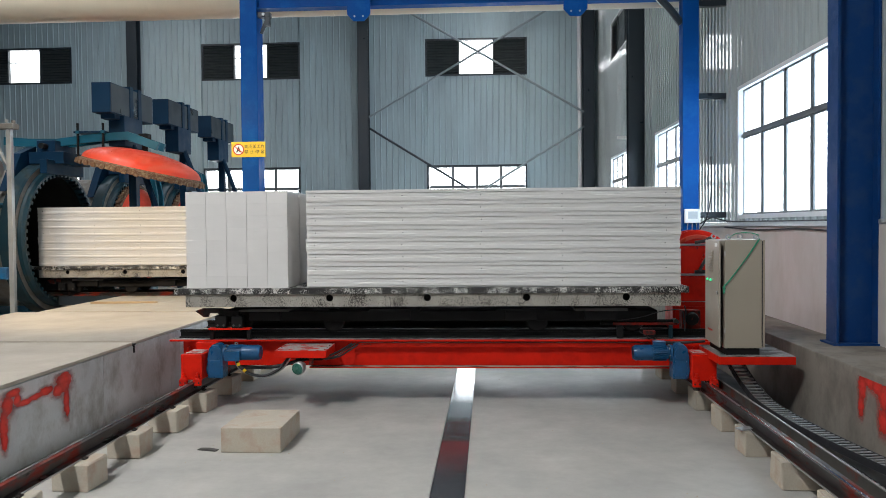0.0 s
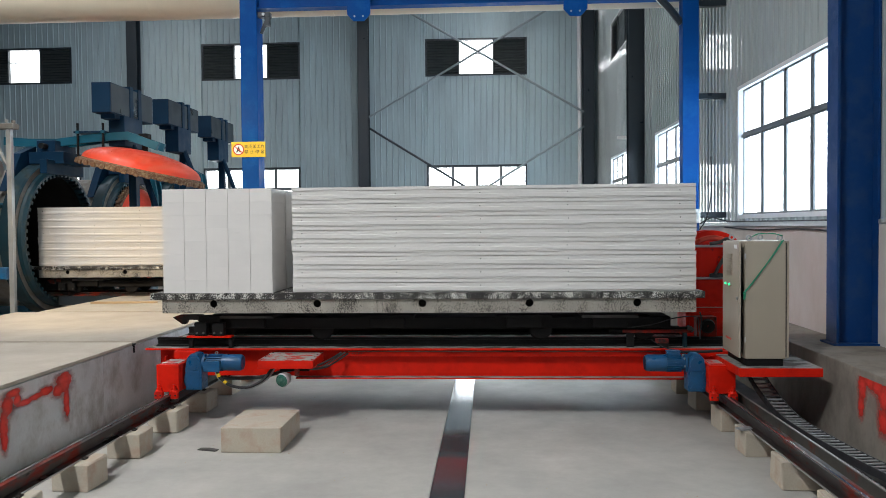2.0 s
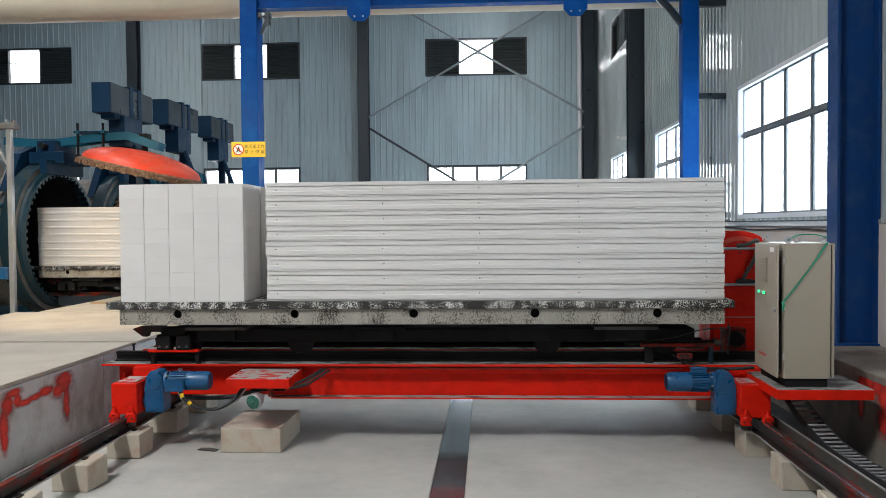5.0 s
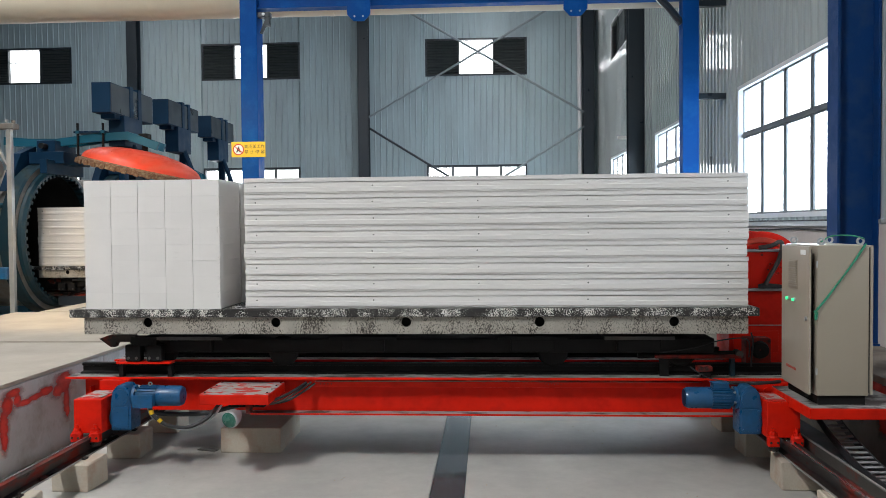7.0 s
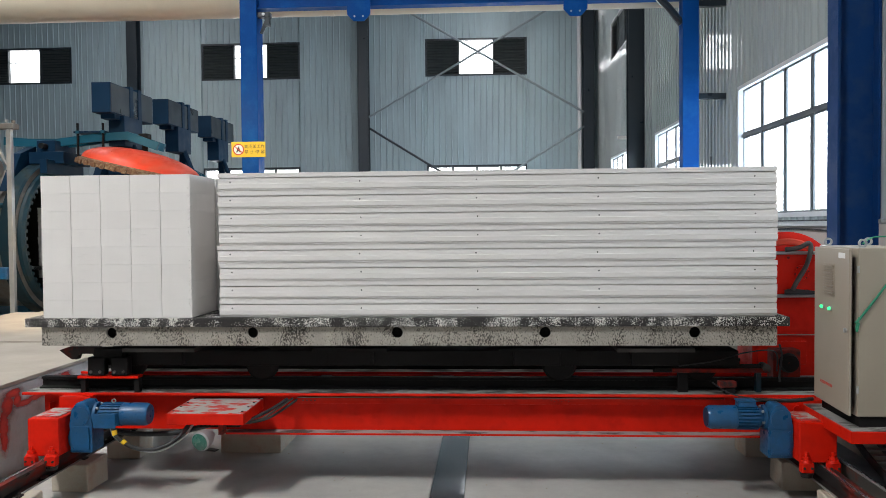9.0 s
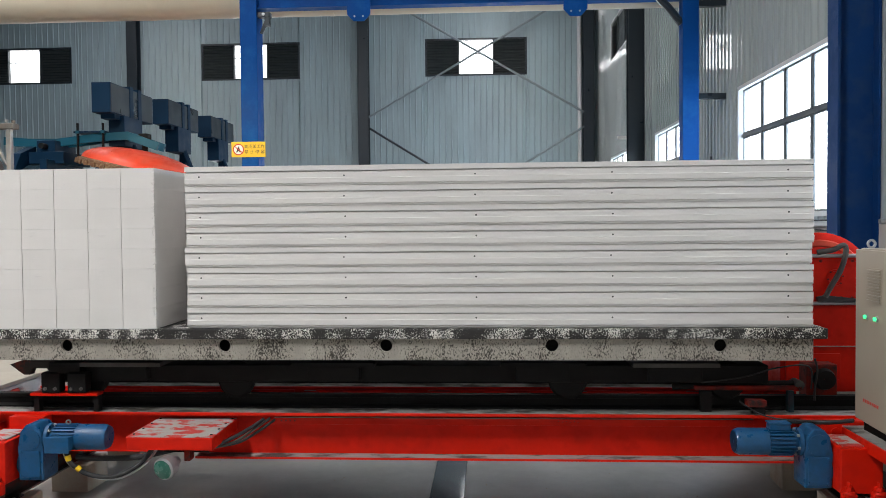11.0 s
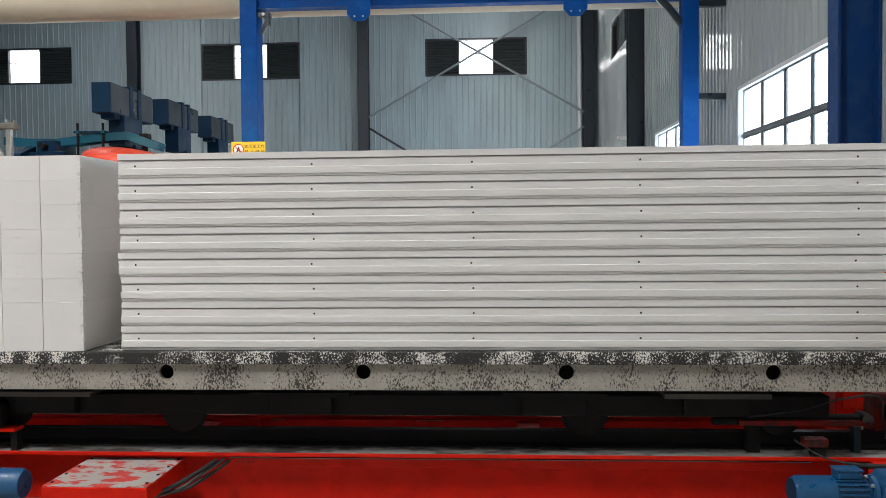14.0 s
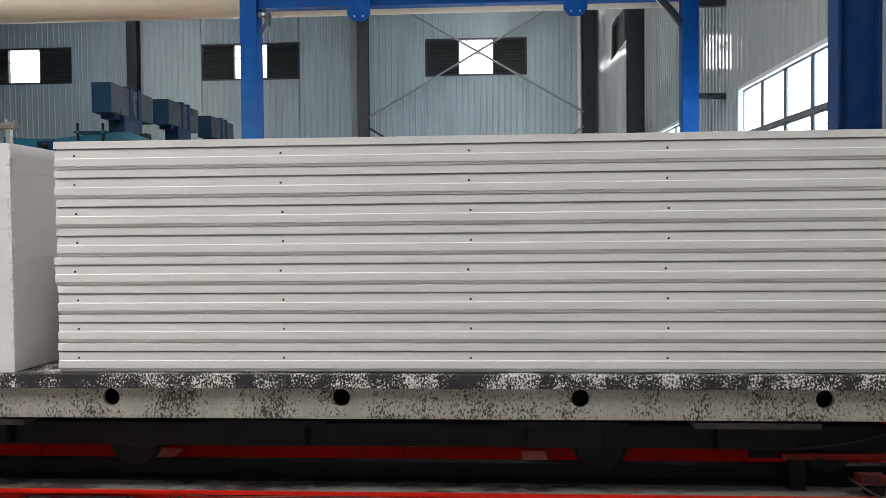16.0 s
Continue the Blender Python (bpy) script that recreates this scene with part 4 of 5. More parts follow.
    for a, b in (((-3.085, -0.258, 0.60), (-3.075, -0.262, 0.56)), ((-3.02, -0.256, 0.515), (-2.995, -0.253, 0.49))):
        part("hose_band", mcyl(a, b, 0.021, n=12), M_YELLOW, ct)
    # cabinet platform and its bracket
    pf = part("cabinet_platform", mbox(2.56, 3.40, -0.80, 0.15, 0.675, 0.765, bevel=0.006), M_RED, ct, "red steel platform")
    part("platform_top", mbox(2.565, 3.395, -0.795, 0.145, 0.7655, 0.77), M_DUSTY, pf)
    # winch at the back
    wz = part("winch_frame", mbox(2.46, 3.28, 1.00, 1.45, 0.823, 1.56, bevel=0.008), M_RED, ct, "red winch frame")
    part("winch_panel", mbox(2.50, 2.95, 0.985, 0.999, 0.93, 1.15, bevel=0.004), M_RED, wz)
    part("sheave", lathe([(-0.03, 0.02), (-0.03, 0.07), (0.02, 0.085), (0.05, 0.07), (0.05, 0.02)], 24, "y"), M_BLACK, ct, "black greasy cable sheave", smooth=True).location = (2.555, 0.34, 1.055)
    part("sheave_block", mbox(2.44, 2.67, 0.395, 0.55, 0.823, 1.16, bevel=0.008), M_DARKRED, ct, "dark red sheave block")
    wp = part("winch_plate", mbox(2.38, 3.25, 0.985, 0.998, 1.585, 1.965, bevel=0.003), M_RED, ct, "red bolted winch cover plate")
    part("bearing_ring", lathe([(-0.010, 0.056), (-0.010, 0.066), (0.0, 0.070), (0.0, 0.052), (-0.010, 0.056)], 32, "y"), M_RED, wp, smooth=True).location = (2.90, 0.985, 1.79)
    for k in range(6):
        a = k * math.pi / 3 + 0.2
        part("bolt", mcyl((2.90 + 0.062 * math.cos(a), 0.968, 1.79 + 0.062 * math.sin(a)), (2.90 + 0.062 * math.cos(a), 0.976, 1.79 + 0.062 * math.sin(a)), 0.008, n=6), M_DARKRED, wp)
    for x, z in ((2.47, 1.93), (2.78, 1.93), (3.04, 1.93), (3.04, 1.62), (2.95, 1.62), (2.47, 1.62)):
        part("bolt", mcyl((x, 0.974, z), (x, 0.985, z), 0.013, n=6), M_DARKRED, wp)
    part("plate_seam", mbox(2.46, 3.27, 0.988, 0.999, 1.205, 1.213), M_EDGE, wz)
    dr = part("winch_drum", lathe([(0.0, 0.0), (0.0, 0.42), (0.02, 0.47), (0.05, 0.47), (0.06, 0.40), (0.30, 0.40), (0.31, 0.47), (0.36, 0.47), (0.36, 0.0)], 48, "y"), M_RED, ct, "red winch drum", smooth=True)
    dr.location = (2.80, 1.06, 1.70)
    part("drum_rim", lathe([(-0.012, 0.36), (-0.012, 0.40), (0.0, 0.41), (0.0, 0.35), (-0.012, 0.36)], 40, "y"), M_LID, dr, smooth=True)
    part("drum_hub", lathe([(-0.05, 0.0), (-0.05, 0.09), (-0.02, 0.11), (0.0, 0.11)], 24, "y"), M_RED, dr, smooth=True)
    for z in (1.975, 1.575):
        part("tie_rod", mcyl((2.35, 0.97, z), (3.22, 0.97, z), 0.016, n=10), M_GREY_METAL, ct)
    part("hose", tube([(2.74, 0.95, 2.005), (2.86, 0.93, 2.025), (2.94, 0.92, 2.065), (2.96, 0.92, 2.01), (2.92, 0.92, 1.86), (2.84, 0.92, 1.72), (2.80, 0.93, 1.63)], 0.022), M_DIMSTEEL, ct, "thick grey hose", smooth=True)
    part("hose_end", prism([(2.74, 1.592), (3.16, 1.592), (3.16, 1.606), (2.98, 1.625), (2.80, 1.645), (2.74, 1.63)], 0.93, 0.968), M_RUBBER, ct)
    # pusher linkage near the winch
    # arm, joint and valve block carry the shade here in their colour
    part("push_arm", mbox(1.55, 2.35, 0.24, 0.32, 0.990, 1.025, bevel=0.006), M_DARKRED, ct)
    part("push_cylinder", mcyl((1.4, 0.30, 1.01), (2.3, 0.30, 1.03), 0.028, n=16), M_BLACK, ct, smooth=True)
    part("push_joint", mcyl((2.33, 0.24, 1.03), (2.33, 0.36, 1.03), 0.035, n=16), M_DIMSTEEL, ct, smooth=True)
    part("valve_block", mbox(1.92, 2.06, 0.16, 0.24, 0.88, 0.93, bevel=0.004), M_DARKRED, ct)
    part("valve_post", mbox(1.97, 2.05, 0.17, 0.23, 0.823, 0.88), M_BLACK, ct)
    part("arm_bracket", mbox(1.60, 1.68, 0.25, 0.31, 0.823, 0.985), M_BLACK, ct)
    part("arm_bracket", mbox(2.25, 2.29, 0.25, 0.31, 0.823, 0.985), M_SHADETEAL, ct)
    part("cable", tube([(1.6, 0.23, 1.05), (1.9, 0.2, 1.10), (2.15, 0.2, 1.17), (2.4, 0.25, 1.17), (2.42, 0.26, 1.0)], 0.006), M_RUBBER, ct, smooth=True)
    part("cable", tube([(2.42, 0.2, 1.24), (2.44, 0.2, 1.15), (2.43, 0.22, 1.0), (2.43, 0.22, 0.92)], 0.008), M_RUBBER, ct, smooth=True)
    return ct


cart = rider(transfer_cart((0, D0, 0)))
rider(tagged(pallet((0, D0, 1.495), 6.38, "lime-crusted steel carrier pallet on the transfer cart"), group="carrier pallets"))
rider(tagged(trolley((0, D0, 0.925), "wheeled trolley under the pallet, blackened for the shade there"), group="trolleys"))
rider(tagged(panel_stack((0.025, D0, 1.4955), 4.60, "stack of pale grey grooved aerated concrete panels on a pallet"), group="panel stacks"))
rider(tagged(block_stack((-3.81, D0, 1.4955), "stack of pale grey cut aerated concrete blocks on a pallet")))


def cabinet(loc):
    """Electrical cabinet, its door side facing -x, strapped with a green cord."""
    cb = thing("electrical_cabinet", "beige steel electrical cabinet tied with a green strap", "cabinet", loc)
    x0, x1, y0, y1, z0, z1 = -0.195, 0.215, -0.34, 0.34, 0.075, 1.30
    part("plinth", mbox(x0 + 0.02, x1 - 0.02, y0 + 0.02, y1 - 0.02, 0, z0), M_BLACK, cb, "black steel plinth")
    part("body", mbox(x0, x1, y0, y1, z0, z1, bevel=0.008), M_CAB, cb)
    part("back_seal", mbox(x1 + 0.001, x1 + 0.011, y0 + 0.012, y1 - 0.012, z0 + 0.02, z1 - 0.02), M_RUBBER, cb, "black rubber seal")
    part("back_panel", mbox(x1 + 0.0115, x1 + 0.032, y0 - 0.002, y1 - 0.01, z0 + 0.01, z1 - 0.005, bevel=0.004), M_CAB, cb)
    dr = part("door", mbox(-0.02, 0.0, -0.69, 0.0, z0 + 0.01, z1 - 0.01, bevel=0.005), M_CAB, cb, "beige steel door standing slightly ajar")
    dr.matrix_basis = pose(x0 - 0.012, y1 + 0.005, 0, 0, 0, -3.0)
    part("door_seal", mbox(0.001, 0.008, -0.67, -0.02, z0 + 0.03, z1 - 0.03), M_RUBBER, dr)
    part("vent", mbox(-0.024, -0.0205, -0.43, -0.21, 0.93, 1.17), M_CAB, dr)
    slat = finish(mbox(-0.036, -0.0265, -0.42, -0.22, -0.006, 0.006), "vent_slat", M_CAB)
    for k in range(12):
        s = new("vent_slat", slat)
        s.parent, s.location = dr, (0, 0, 0.945 + 0.019 * k)
    for y in (-0.20, -0.36):
        rg = part("button_ring", mcyl((-0.032, y, 0.83), (-0.0205, y, 0.83), 0.020, n=20), M_GREY_METAL, dr, smooth=True)
        part("button", mcyl((-0.046, y, 0.83), (-0.0325, y, 0.83), 0.013, n=20), M_LAMPGREEN, rg, "lit green button")
    part("name_plate", mbox(-0.023, -0.0205, -0.62, -0.50, 1.22, 1.26), M_SIGNWHITE, dr)
    for k in range(9):
        part("label_bar", mbox(-0.0222, -0.0205, -0.16 - 0.028 * k, -0.142 - 0.028 * k, 0.228, 0.25), M_SIGNRED, dr)
    part("door_lock", mcyl((-0.034, -0.64, 0.70), (-0.0205, -0.64, 0.70), 0.018, n=16), M_GREY_METAL, dr, smooth=True)
    for z in (0.25, 0.70, 1.12):
        part("hinge", mcyl((x0 - 0.005, y0 - 0.006, z), (x0 - 0.005, y0 - 0.006, z + 0.05), 0.009, n=8), M_GREY_METAL, cb)
    for x in (x0 + 0.05, x1 - 0.05):
        for y in (y0 + 0.05, y1 - 0.05):
            e = part("lifting_eye", lathe([(-0.007, 0.018), (0.007, 0.018), (0.007, 0.032), (-0.007, 0.032), (-0.007, 0.018)], 20, "y"), M_GREY_METAL, cb, smooth=True)
            e.location = (x, y, z1 + 0.03)
    for pts, r in (([(x1 - 0.03, y0 - 0.008, z1 + 0.01), (x1 - 0.12, y0 - 0.010, z1 - 0.13), (x0 + 0.12, y0 - 0.010, z1 - 0.36), (x0 + 0.01, y0 - 0.012, z1 - 0.50), (x0 - 0.03, y0 - 0.016, z1 - 0.54)], 0.007),
                   ([(x1 - 0.045, y0 - 0.008, z1), (x1 - 0.14, y0 - 0.010, z1 - 0.15), (x0 + 0.11, y0 - 0.010, z1 - 0.38), (x0, y0 - 0.012, z1 - 0.52)], 0.006),
                   ([(x1 - 0.03, y0 + 0.02, z1 + 0.05), (x1 - 0.1, y0 + 0.1, z1 + 0.075), (0.0, y0 + 0.2, z1 + 0.07), (x0 + 0.08, y0 + 0.1, z1 + 0.03), (x0 + 0.05, y0 + 0.05, z1 + 0.03)], 0.006),
                   ([(x0 + 0.0, y0 - 0.012, z1 - 0.50), (x0 - 0.02, y0 - 0.016, z1 - 0.57), (x0 - 0.015, y0 - 0.014, z1 - 0.60), (x0 + 0.0, y0 - 0.012, z1 - 0.54)], 0.007)):
        part("strap", tube(pts, r, 8), M_GREEN, cb, "green cord strap", smooth=True)
    return cb


rider(cabinet((2.845, D0 - 0.36, 0.770)))


def drag_chain(loc, key, label):
    """Cable chain trailing from under the cabinet platform down to the pit floor."""
    ch = thing("cable_chain", label, "cable chain", loc)
    P = [Vector(p) for p in key]
    pts = []
    for i in range(len(P) - 1):
        p0, p1, p2, p3 = P[max(i - 1, 0)], P[i], P[i + 1], P[min(i + 2, len(P) - 1)]
        n = max(2, int((p2 - p1).length / 0.075))
        for k in range(n):
            t = k / n
            pts.append(0.5 * ((2 * p1) + (p2 - p0) * t + (2 * p0 - 5 * p1 + 4 * p2 - p3) * t * t + (3 * p1 - p0 - 3 * p2 + p3) * t ** 3))
    me = finish(mbox(-0.090, -0.078, -0.046, 0.046, -0.035, 0.035, bevel=0.004), "chain_link", M_CHAIN)
    bar = finish(mbox(-0.078, 0.078, -0.016, 0.016, 0.022, 0.032, bevel=0.003), "cross_bar", M_CHAINBAR)
    for a, b in zip(pts, pts[1:]):
        d = (b - a).normalized()
        side = d.cross(Vector((0, 0, 1))).normalized()
        up = side.cross(d)
        m = Matrix((side, d, up)).transposed().to_4x4()
        m.translation = (a + b) / 2
        ln = new("chain_link", me)
        ln.parent, ln.matrix_basis = ch, m
        cb = new("cross_bar", bar)
        cb.parent = ln
        pl = new("link_plate", me)
        pl.parent, pl.location = ln, (0.168, 0, 0)
    return ch


TOP_RUN = [(2.94, -0.05, 0.62), (2.95, -0.3, 0.50), (2.96, -0.7, 0.38), (2.98, -1.1, 0.30), (3.03, -1.8, 0.275), (3.10, -2.45, 0.27), (3.18, -3.0, 0.27), (3.26, -3.6, 0.275), (3.33, -4.6, 0.275)]
rider(drag_chain((0, D0, 0), TOP_RUN, "black cable drag chain with grey cross bars hanging from the cart"))
drag_chain((0, 0, 0), [(3.14, 7.4, 0.049), (3.15, 6.0, 0.049), (3.15, 4.0, 0.049), (3.15, 2.0, 0.049)], "black cable drag chain lying on the pit floor")


# ---- pit clutter ----
def rail_block(w, d, h, seed):
    bm = bmesh.new()
    box(bm, -w / 2, w / 2, -d / 2, d / 2, 0, h, bevel=0.012)
    rng = random.Random(seed)
    for v in bm.verts:
        v.co += Vector((rng.uniform(-0.005, 0.005), rng.uniform(-0.005, 0.005), rng.uniform(-0.004, 0.004) if v.co.z > 0.05 else 0))
    return finish(bm, "rail_support_block", M_BLOCK)


rb = [rail_block(0.33, 0.34, 0.24, s) for s in (1, 2, 3)]
rng = random.Random(4)
for side, xc in ((0, -3.61), (1, 2.63)):
    for k in range(-11, 22):
        ob = new("rail_support_block", rb[(k + side) % 3])
        ob.location = (xc + rng.uniform(-0.015, 0.015), (6.66 if side == 0 else 6.86) + 0.965 * k + rng.uniform(-0.03, 0.03), 0)
        ob.rotation_euler = (0, 0, radians(rng.uniform(-4, 4) + 180 * (k % 2)))
        tagged(ob, "rough concrete block bearing the pit rail", "block", "rail support blocks")
bm = mbox(-0.305, 0.305, -0.40, 0.40, 0, 0.25, bevel=0.008)
lb = part("concrete_block", bm, M_BLOCK)
lb.location = (-2.395, 8.10, 0)
tagged(lb, "loose pale concrete block lying on the pit floor", "block")
tagged(part("metal_scrap", prism([(-0.11, 0.0), (0.1, 0.0), (0.11, 0.012), (0.0, 0.02), (-0.1, 0.012)], -0.03, 0.03), M_DIMSTEEL), "dark metal scrap lying on the pit floor", "scrap").matrix_basis = pose(-2.86, 7.78, 0, 0, 0, -14)
sc = part("metal_bracket", mbox(-0.10, 0.06, -0.05, 0.05, 0, 0.012), M_GREY_METAL)
sc.matrix_basis = pose(2.50, 7.80, 0.246, 0, 0, 24)
tagged(sc, "galvanised bracket plate lying on a rail block", "scrap")
# added plate whose dark colour stands in for shade on the trough floor
tagged(part("cable_tray", mbox(2.80, PIT_R - 0.01, -4.0, 30.0, 0.002, 0.012), M_DKGREY), "dark steel plate added under the cable chain for the trough's shade", "cable tray", kind="structure")
ct_tr = thing("cable_trough", "low steel guide angle beside the pit rail", "trough", (2.78, 0, 0), kind="structure")
part("upright_leg", mbox(0, 0.010, -4.0, 30.0, 0.0, 0.350), M_GUIDE, ct_tr)
part("top_leg", mbox(-0.004, 0.016, -4.0, 30.0, 0.351, 0.361), M_EDGE, ct_tr)


def spray(name, blobs, place):
    """Sprayed marks: one thin film of paint whose cover fades out round each pass of the can."""
    step, ya, yb, za, zb = 0.02, min(q[0] - 2 * q[2] for q in blobs), max(q[0] + 2 * q[2] for q in blobs), 0.06, SLAB - 0.06
    ny, nz = int((yb - ya) / step), int((zb - za) / step)

    def amount(y, z):
        best = 0.0
        for by, bz, ry, rz in blobs:
            d = math.hypot((y - by) / ry, (z - bz) / rz)
            best = max(best, 1.2 - 0.60 * d)
        return max(0.0, min(1.0, best))

    bm = bmesh.new()
    cover = bm.loops.layers.float_color.new("cover")
    val = [[amount(ya + i * step, za + k * step) for k in range(nz + 1)] for i in range(ny + 1)]
    vs = {}

    def vert(i, k):
        if (i, k) not in vs:
            vs[i, k] = bm.verts.new(place(ya + i * step, za + k * step, 0.0015))
        return vs[i, k]

    for i in range(ny):
        for k in range(nz):
            q = ((i, k), (i + 1, k), (i + 1, k + 1), (i, k + 1))
            if max(val[a][c] for a, c in q) > 0.01:
                for lp, (a, c) in zip(bm.faces.new([vert(a, c) for a, c in q]).loops, q):
                    v = val[a][c]
                    lp[cover] = (v, v, v, 1)
    return part(name, bm, M_SPRAY)


L_BLOBS = [(7.88, 0.67, 0.15, 0.12), (7.78, 0.61, 0.12, 0.07), (7.92, 0.47, 0.06, 0.15), (7.94, 0.38, 0.04, 0.10), (7.56, 0.65, 0.13, 0.045), (7.36, 0.63, 0.14, 0.032), (7.18, 0.615, 0.14, 0.032),
           (7.02, 0.74, 0.12, 0.04), (7.07, 0.66, 0.06, 0.06), (6.92, 0.65, 0.09, 0.10), (6.86, 0.47, 0.07, 0.16), (6.87, 0.34, 0.05, 0.11), (6.65, 0.70, 0.12, 0.05)]
R_BLOBS = [(7.70, 0.68, 0.08, 0.14), (7.72, 0.50, 0.06, 0.12), (7.56, 0.76, 0.11, 0.07), (7.42, 0.74, 0.12, 0.08), (7.28, 0.66, 0.11, 0.13), (7.30, 0.45, 0.09, 0.13)]
tagged(spray("spray_mark", L_BLOBS, lambda u, w, d: (PIT_L + d, u, w)), "smeared red spray paint marks on the pit wall", "paint mark", kind="structure")
tagged(spray("spray_mark", R_BLOBS, lambda u, w, d: (PIT_R - d, u, w)), "smeared red spray paint marks on the pit wall", "paint mark", kind="structure")
rng = random.Random(21)
bm = bmesh.new()
for k in range(170):      # loose grit and crumbs on the pit floor
    c = Vector((rng.uniform(-3.3, 2.3), rng.uniform(4.5, 13.0) if k % 3 else rng.uniform(6.0, 9.0), 0))
    if -0.55 < c.x < -0.18 or (abs(c.x + 2.395) < 0.34 and abs(c.y - 8.1) < 0.45):
        continue
    r = rng.uniform(0.003, 0.011)
    vs = [bm.verts.new(c + Vector((r * rng.uniform(0.6, 1.3) * math.cos(a), r * rng.uniform(0.6, 1.3) * math.sin(a), 0))) for a in (0.3, 1.7, 3.0, 4.6)]
    top = bm.verts.new(c + Vector((0, 0, r * 0.7)))
    bm.faces.new(vs)
    for i in range(4):
        bm.faces.new((vs[i], vs[(i + 1) % 4], top))
tagged(part("floor_grit", bm, M_BLOCK), "small crumbs of concrete scattered over the pit floor", "grit", kind="stuff")
pk = part("plank", mbox(-0.62, 0.62, -0.06, 0.06, 0, 0.03, bevel=0.004), material("raw_plank", (0.42, 0.29, 0.16), 0.75, stretch=(0.3, 3, 3), bump=0.2))
pk.matrix_basis = pose(-6.9, 14.5, SLAB, 0, 0, 2)
tagged(pk, "raw wooden plank lying on the slab", "plank")


# ---- autoclaves ----
AX = -9.17


def autoclave(yc, opened):
    """Steam autoclave lying along x, mouth towards the pit."""
    zc, ri, ro = 2.08, 1.34, 1.62
    ac = thing("autoclave", "grey jacketed steam autoclave with a " + ("raised red domed door" if opened else "closed red domed door"), "autoclave", (AX, yc, zc), group="autoclaves")
    part("shell", lathe([(-18, ri + 0.12), (-0.42, ri + 0.12), (-0.42, ri + 0.02), (-18, ri + 0.02), (-18, ri + 0.12)], 64), M_SHELL, ac, "dull grey metal jacket", smooth=True)
    part("lining", lathe([(-18, 0.01), (-18, ri), (-0.2, ri)], 64), M_NEARBLACK, ac, "near-black vessel interior", smooth=True)
    part("mouth_flange", lathe([(-0.40, ri + 0.02), (-0.40, ro), (-0.16, ro), (-0.12, ro - 0.03), (-0.12, ri + 0.13), (-0.05, ri + 0.12), (0.0, ri + 0.07), (0.0, ri + 0.02), (-0.40, ri + 0.02)], 72), M_SHADETEAL, ac, "teal painted locking flange, darkened for its shade", smooth=True)
    part("flange_face", lathe([(-0.119, ri + 0.14), (-0.119, ro - 0.035)], 72), M_SHELL, ac, smooth=True)
    tooth = finish(mbox(-0.15, 0.005, -0.035, 0.035, ri - 0.035, ri + 0.05, bevel=0.006), "locking_tooth", M_SHADETEAL)
    for k in range(56):
        t = new("locking_tooth", tooth)
        t.parent, t.matrix_basis = ac, pose(0, 0, 0, 360 / 56 * k, 0, 0)
    for k in range(14):
        a = 2 * math.pi * (k + 0.5) / 14
        pl = part("saddle_rib", mbox(-0.6, -0.401, -0.02, 0.02, ri + 0.12, ro - 0.02), M_TEAL, ac)
        pl.matrix_basis = pose(0, 0, 0, math.degrees(a), 0, 0)
    for x in (-1.6, -6.0, -11.0):
        part("saddle", prism([(-1.2, -1.879), (-1.2, -0.90), (-1.05, -1.06), (-0.75, -1.28), (-0.35, -1.43), (0.0, -1.465), (0.35, -1.43), (0.75, -1.28), (1.05, -1.06), (1.2, -0.90), (1.2, -1.879)], x - 0.2, x + 0.2, axis="x"), M_TEAL, ac)
    # swing gear on top of the mouth
    for s in (-1, 1):
        part("side_bracket", prism([(s * 1.25, 0.95), (s * 0.75, 1.75), (s * 0.2, 1.95), (s * 0.2, 1.4), (s * 0.7, 1.38)], -0.62, -0.44, axis="x"), M_DKBLUE, ac)
    part("hinge_block", mbox(-0.40, 0.35, -0.55, 0.55, 1.55, 1.80, bevel=0.01), M_DKBLUE, ac)
    part("mouth_hood", mbox(0.01, 0.16, -0.85, 0.62, 1.33, 1.62, bevel=0.01), M_DKBLUE, ac)
    part("hinge_head", mbox(-0.30, 0.1, -0.42, 0.42, 1.80, 2.05, bevel=0.01), M_DKBLUE, ac)
    part("hinge_pin", mcyl((-0.1, -0.6, 1.92), (-0.1, 0.6, 1.92), 0.06, n=20), M_BLACK, ac, smooth=True)
    # door
    prof = [(0.06, 1.29), (0.15, 1.29), (0.15, 1.25), (0.20, 1.21)]
    for k in range(1, 11):
        a = k / 10 * math.pi / 2
        prof.append((0.20 + 0.38 * math.sin(a), 1.21 * math.cos(a) + 0.002))
    dome = lathe(prof, 72, "x", mats=[1, 1, 1] + [0] * 10)
    door = part("door", dome, [M_LID, M_RIM], ac, "orange-red domed door with crusted rim", smooth=True)
    part("door_face", lathe([(0.059, 0.01), (0.10, 1.08), (0.06, 1.17), (0.06, 1.289)], 60, "x"), M_RIM, door, smooth=True)
    tb = finish(mbox(0.045, 0.14, -0.045, 0.045, 1.285, 1.32, bevel=0.006), "door_tooth", M_RIM)
    for k in range(36):
        t = new("door_tooth", tb)
        t.parent, t.matrix_basis = door, pose(0, 0, 0, 10 * k, 0, 0)
    part("door_ring", lathe([(0.155, 1.19), (0.155, 1.28), (0.175, 1.27), (0.19, 1.22)], 72, "x"), M_RIM, door, smooth=True)
    if opened:
        door.matrix_basis = pose(1.74, 0.0, 1.27, 0, -77, 0)
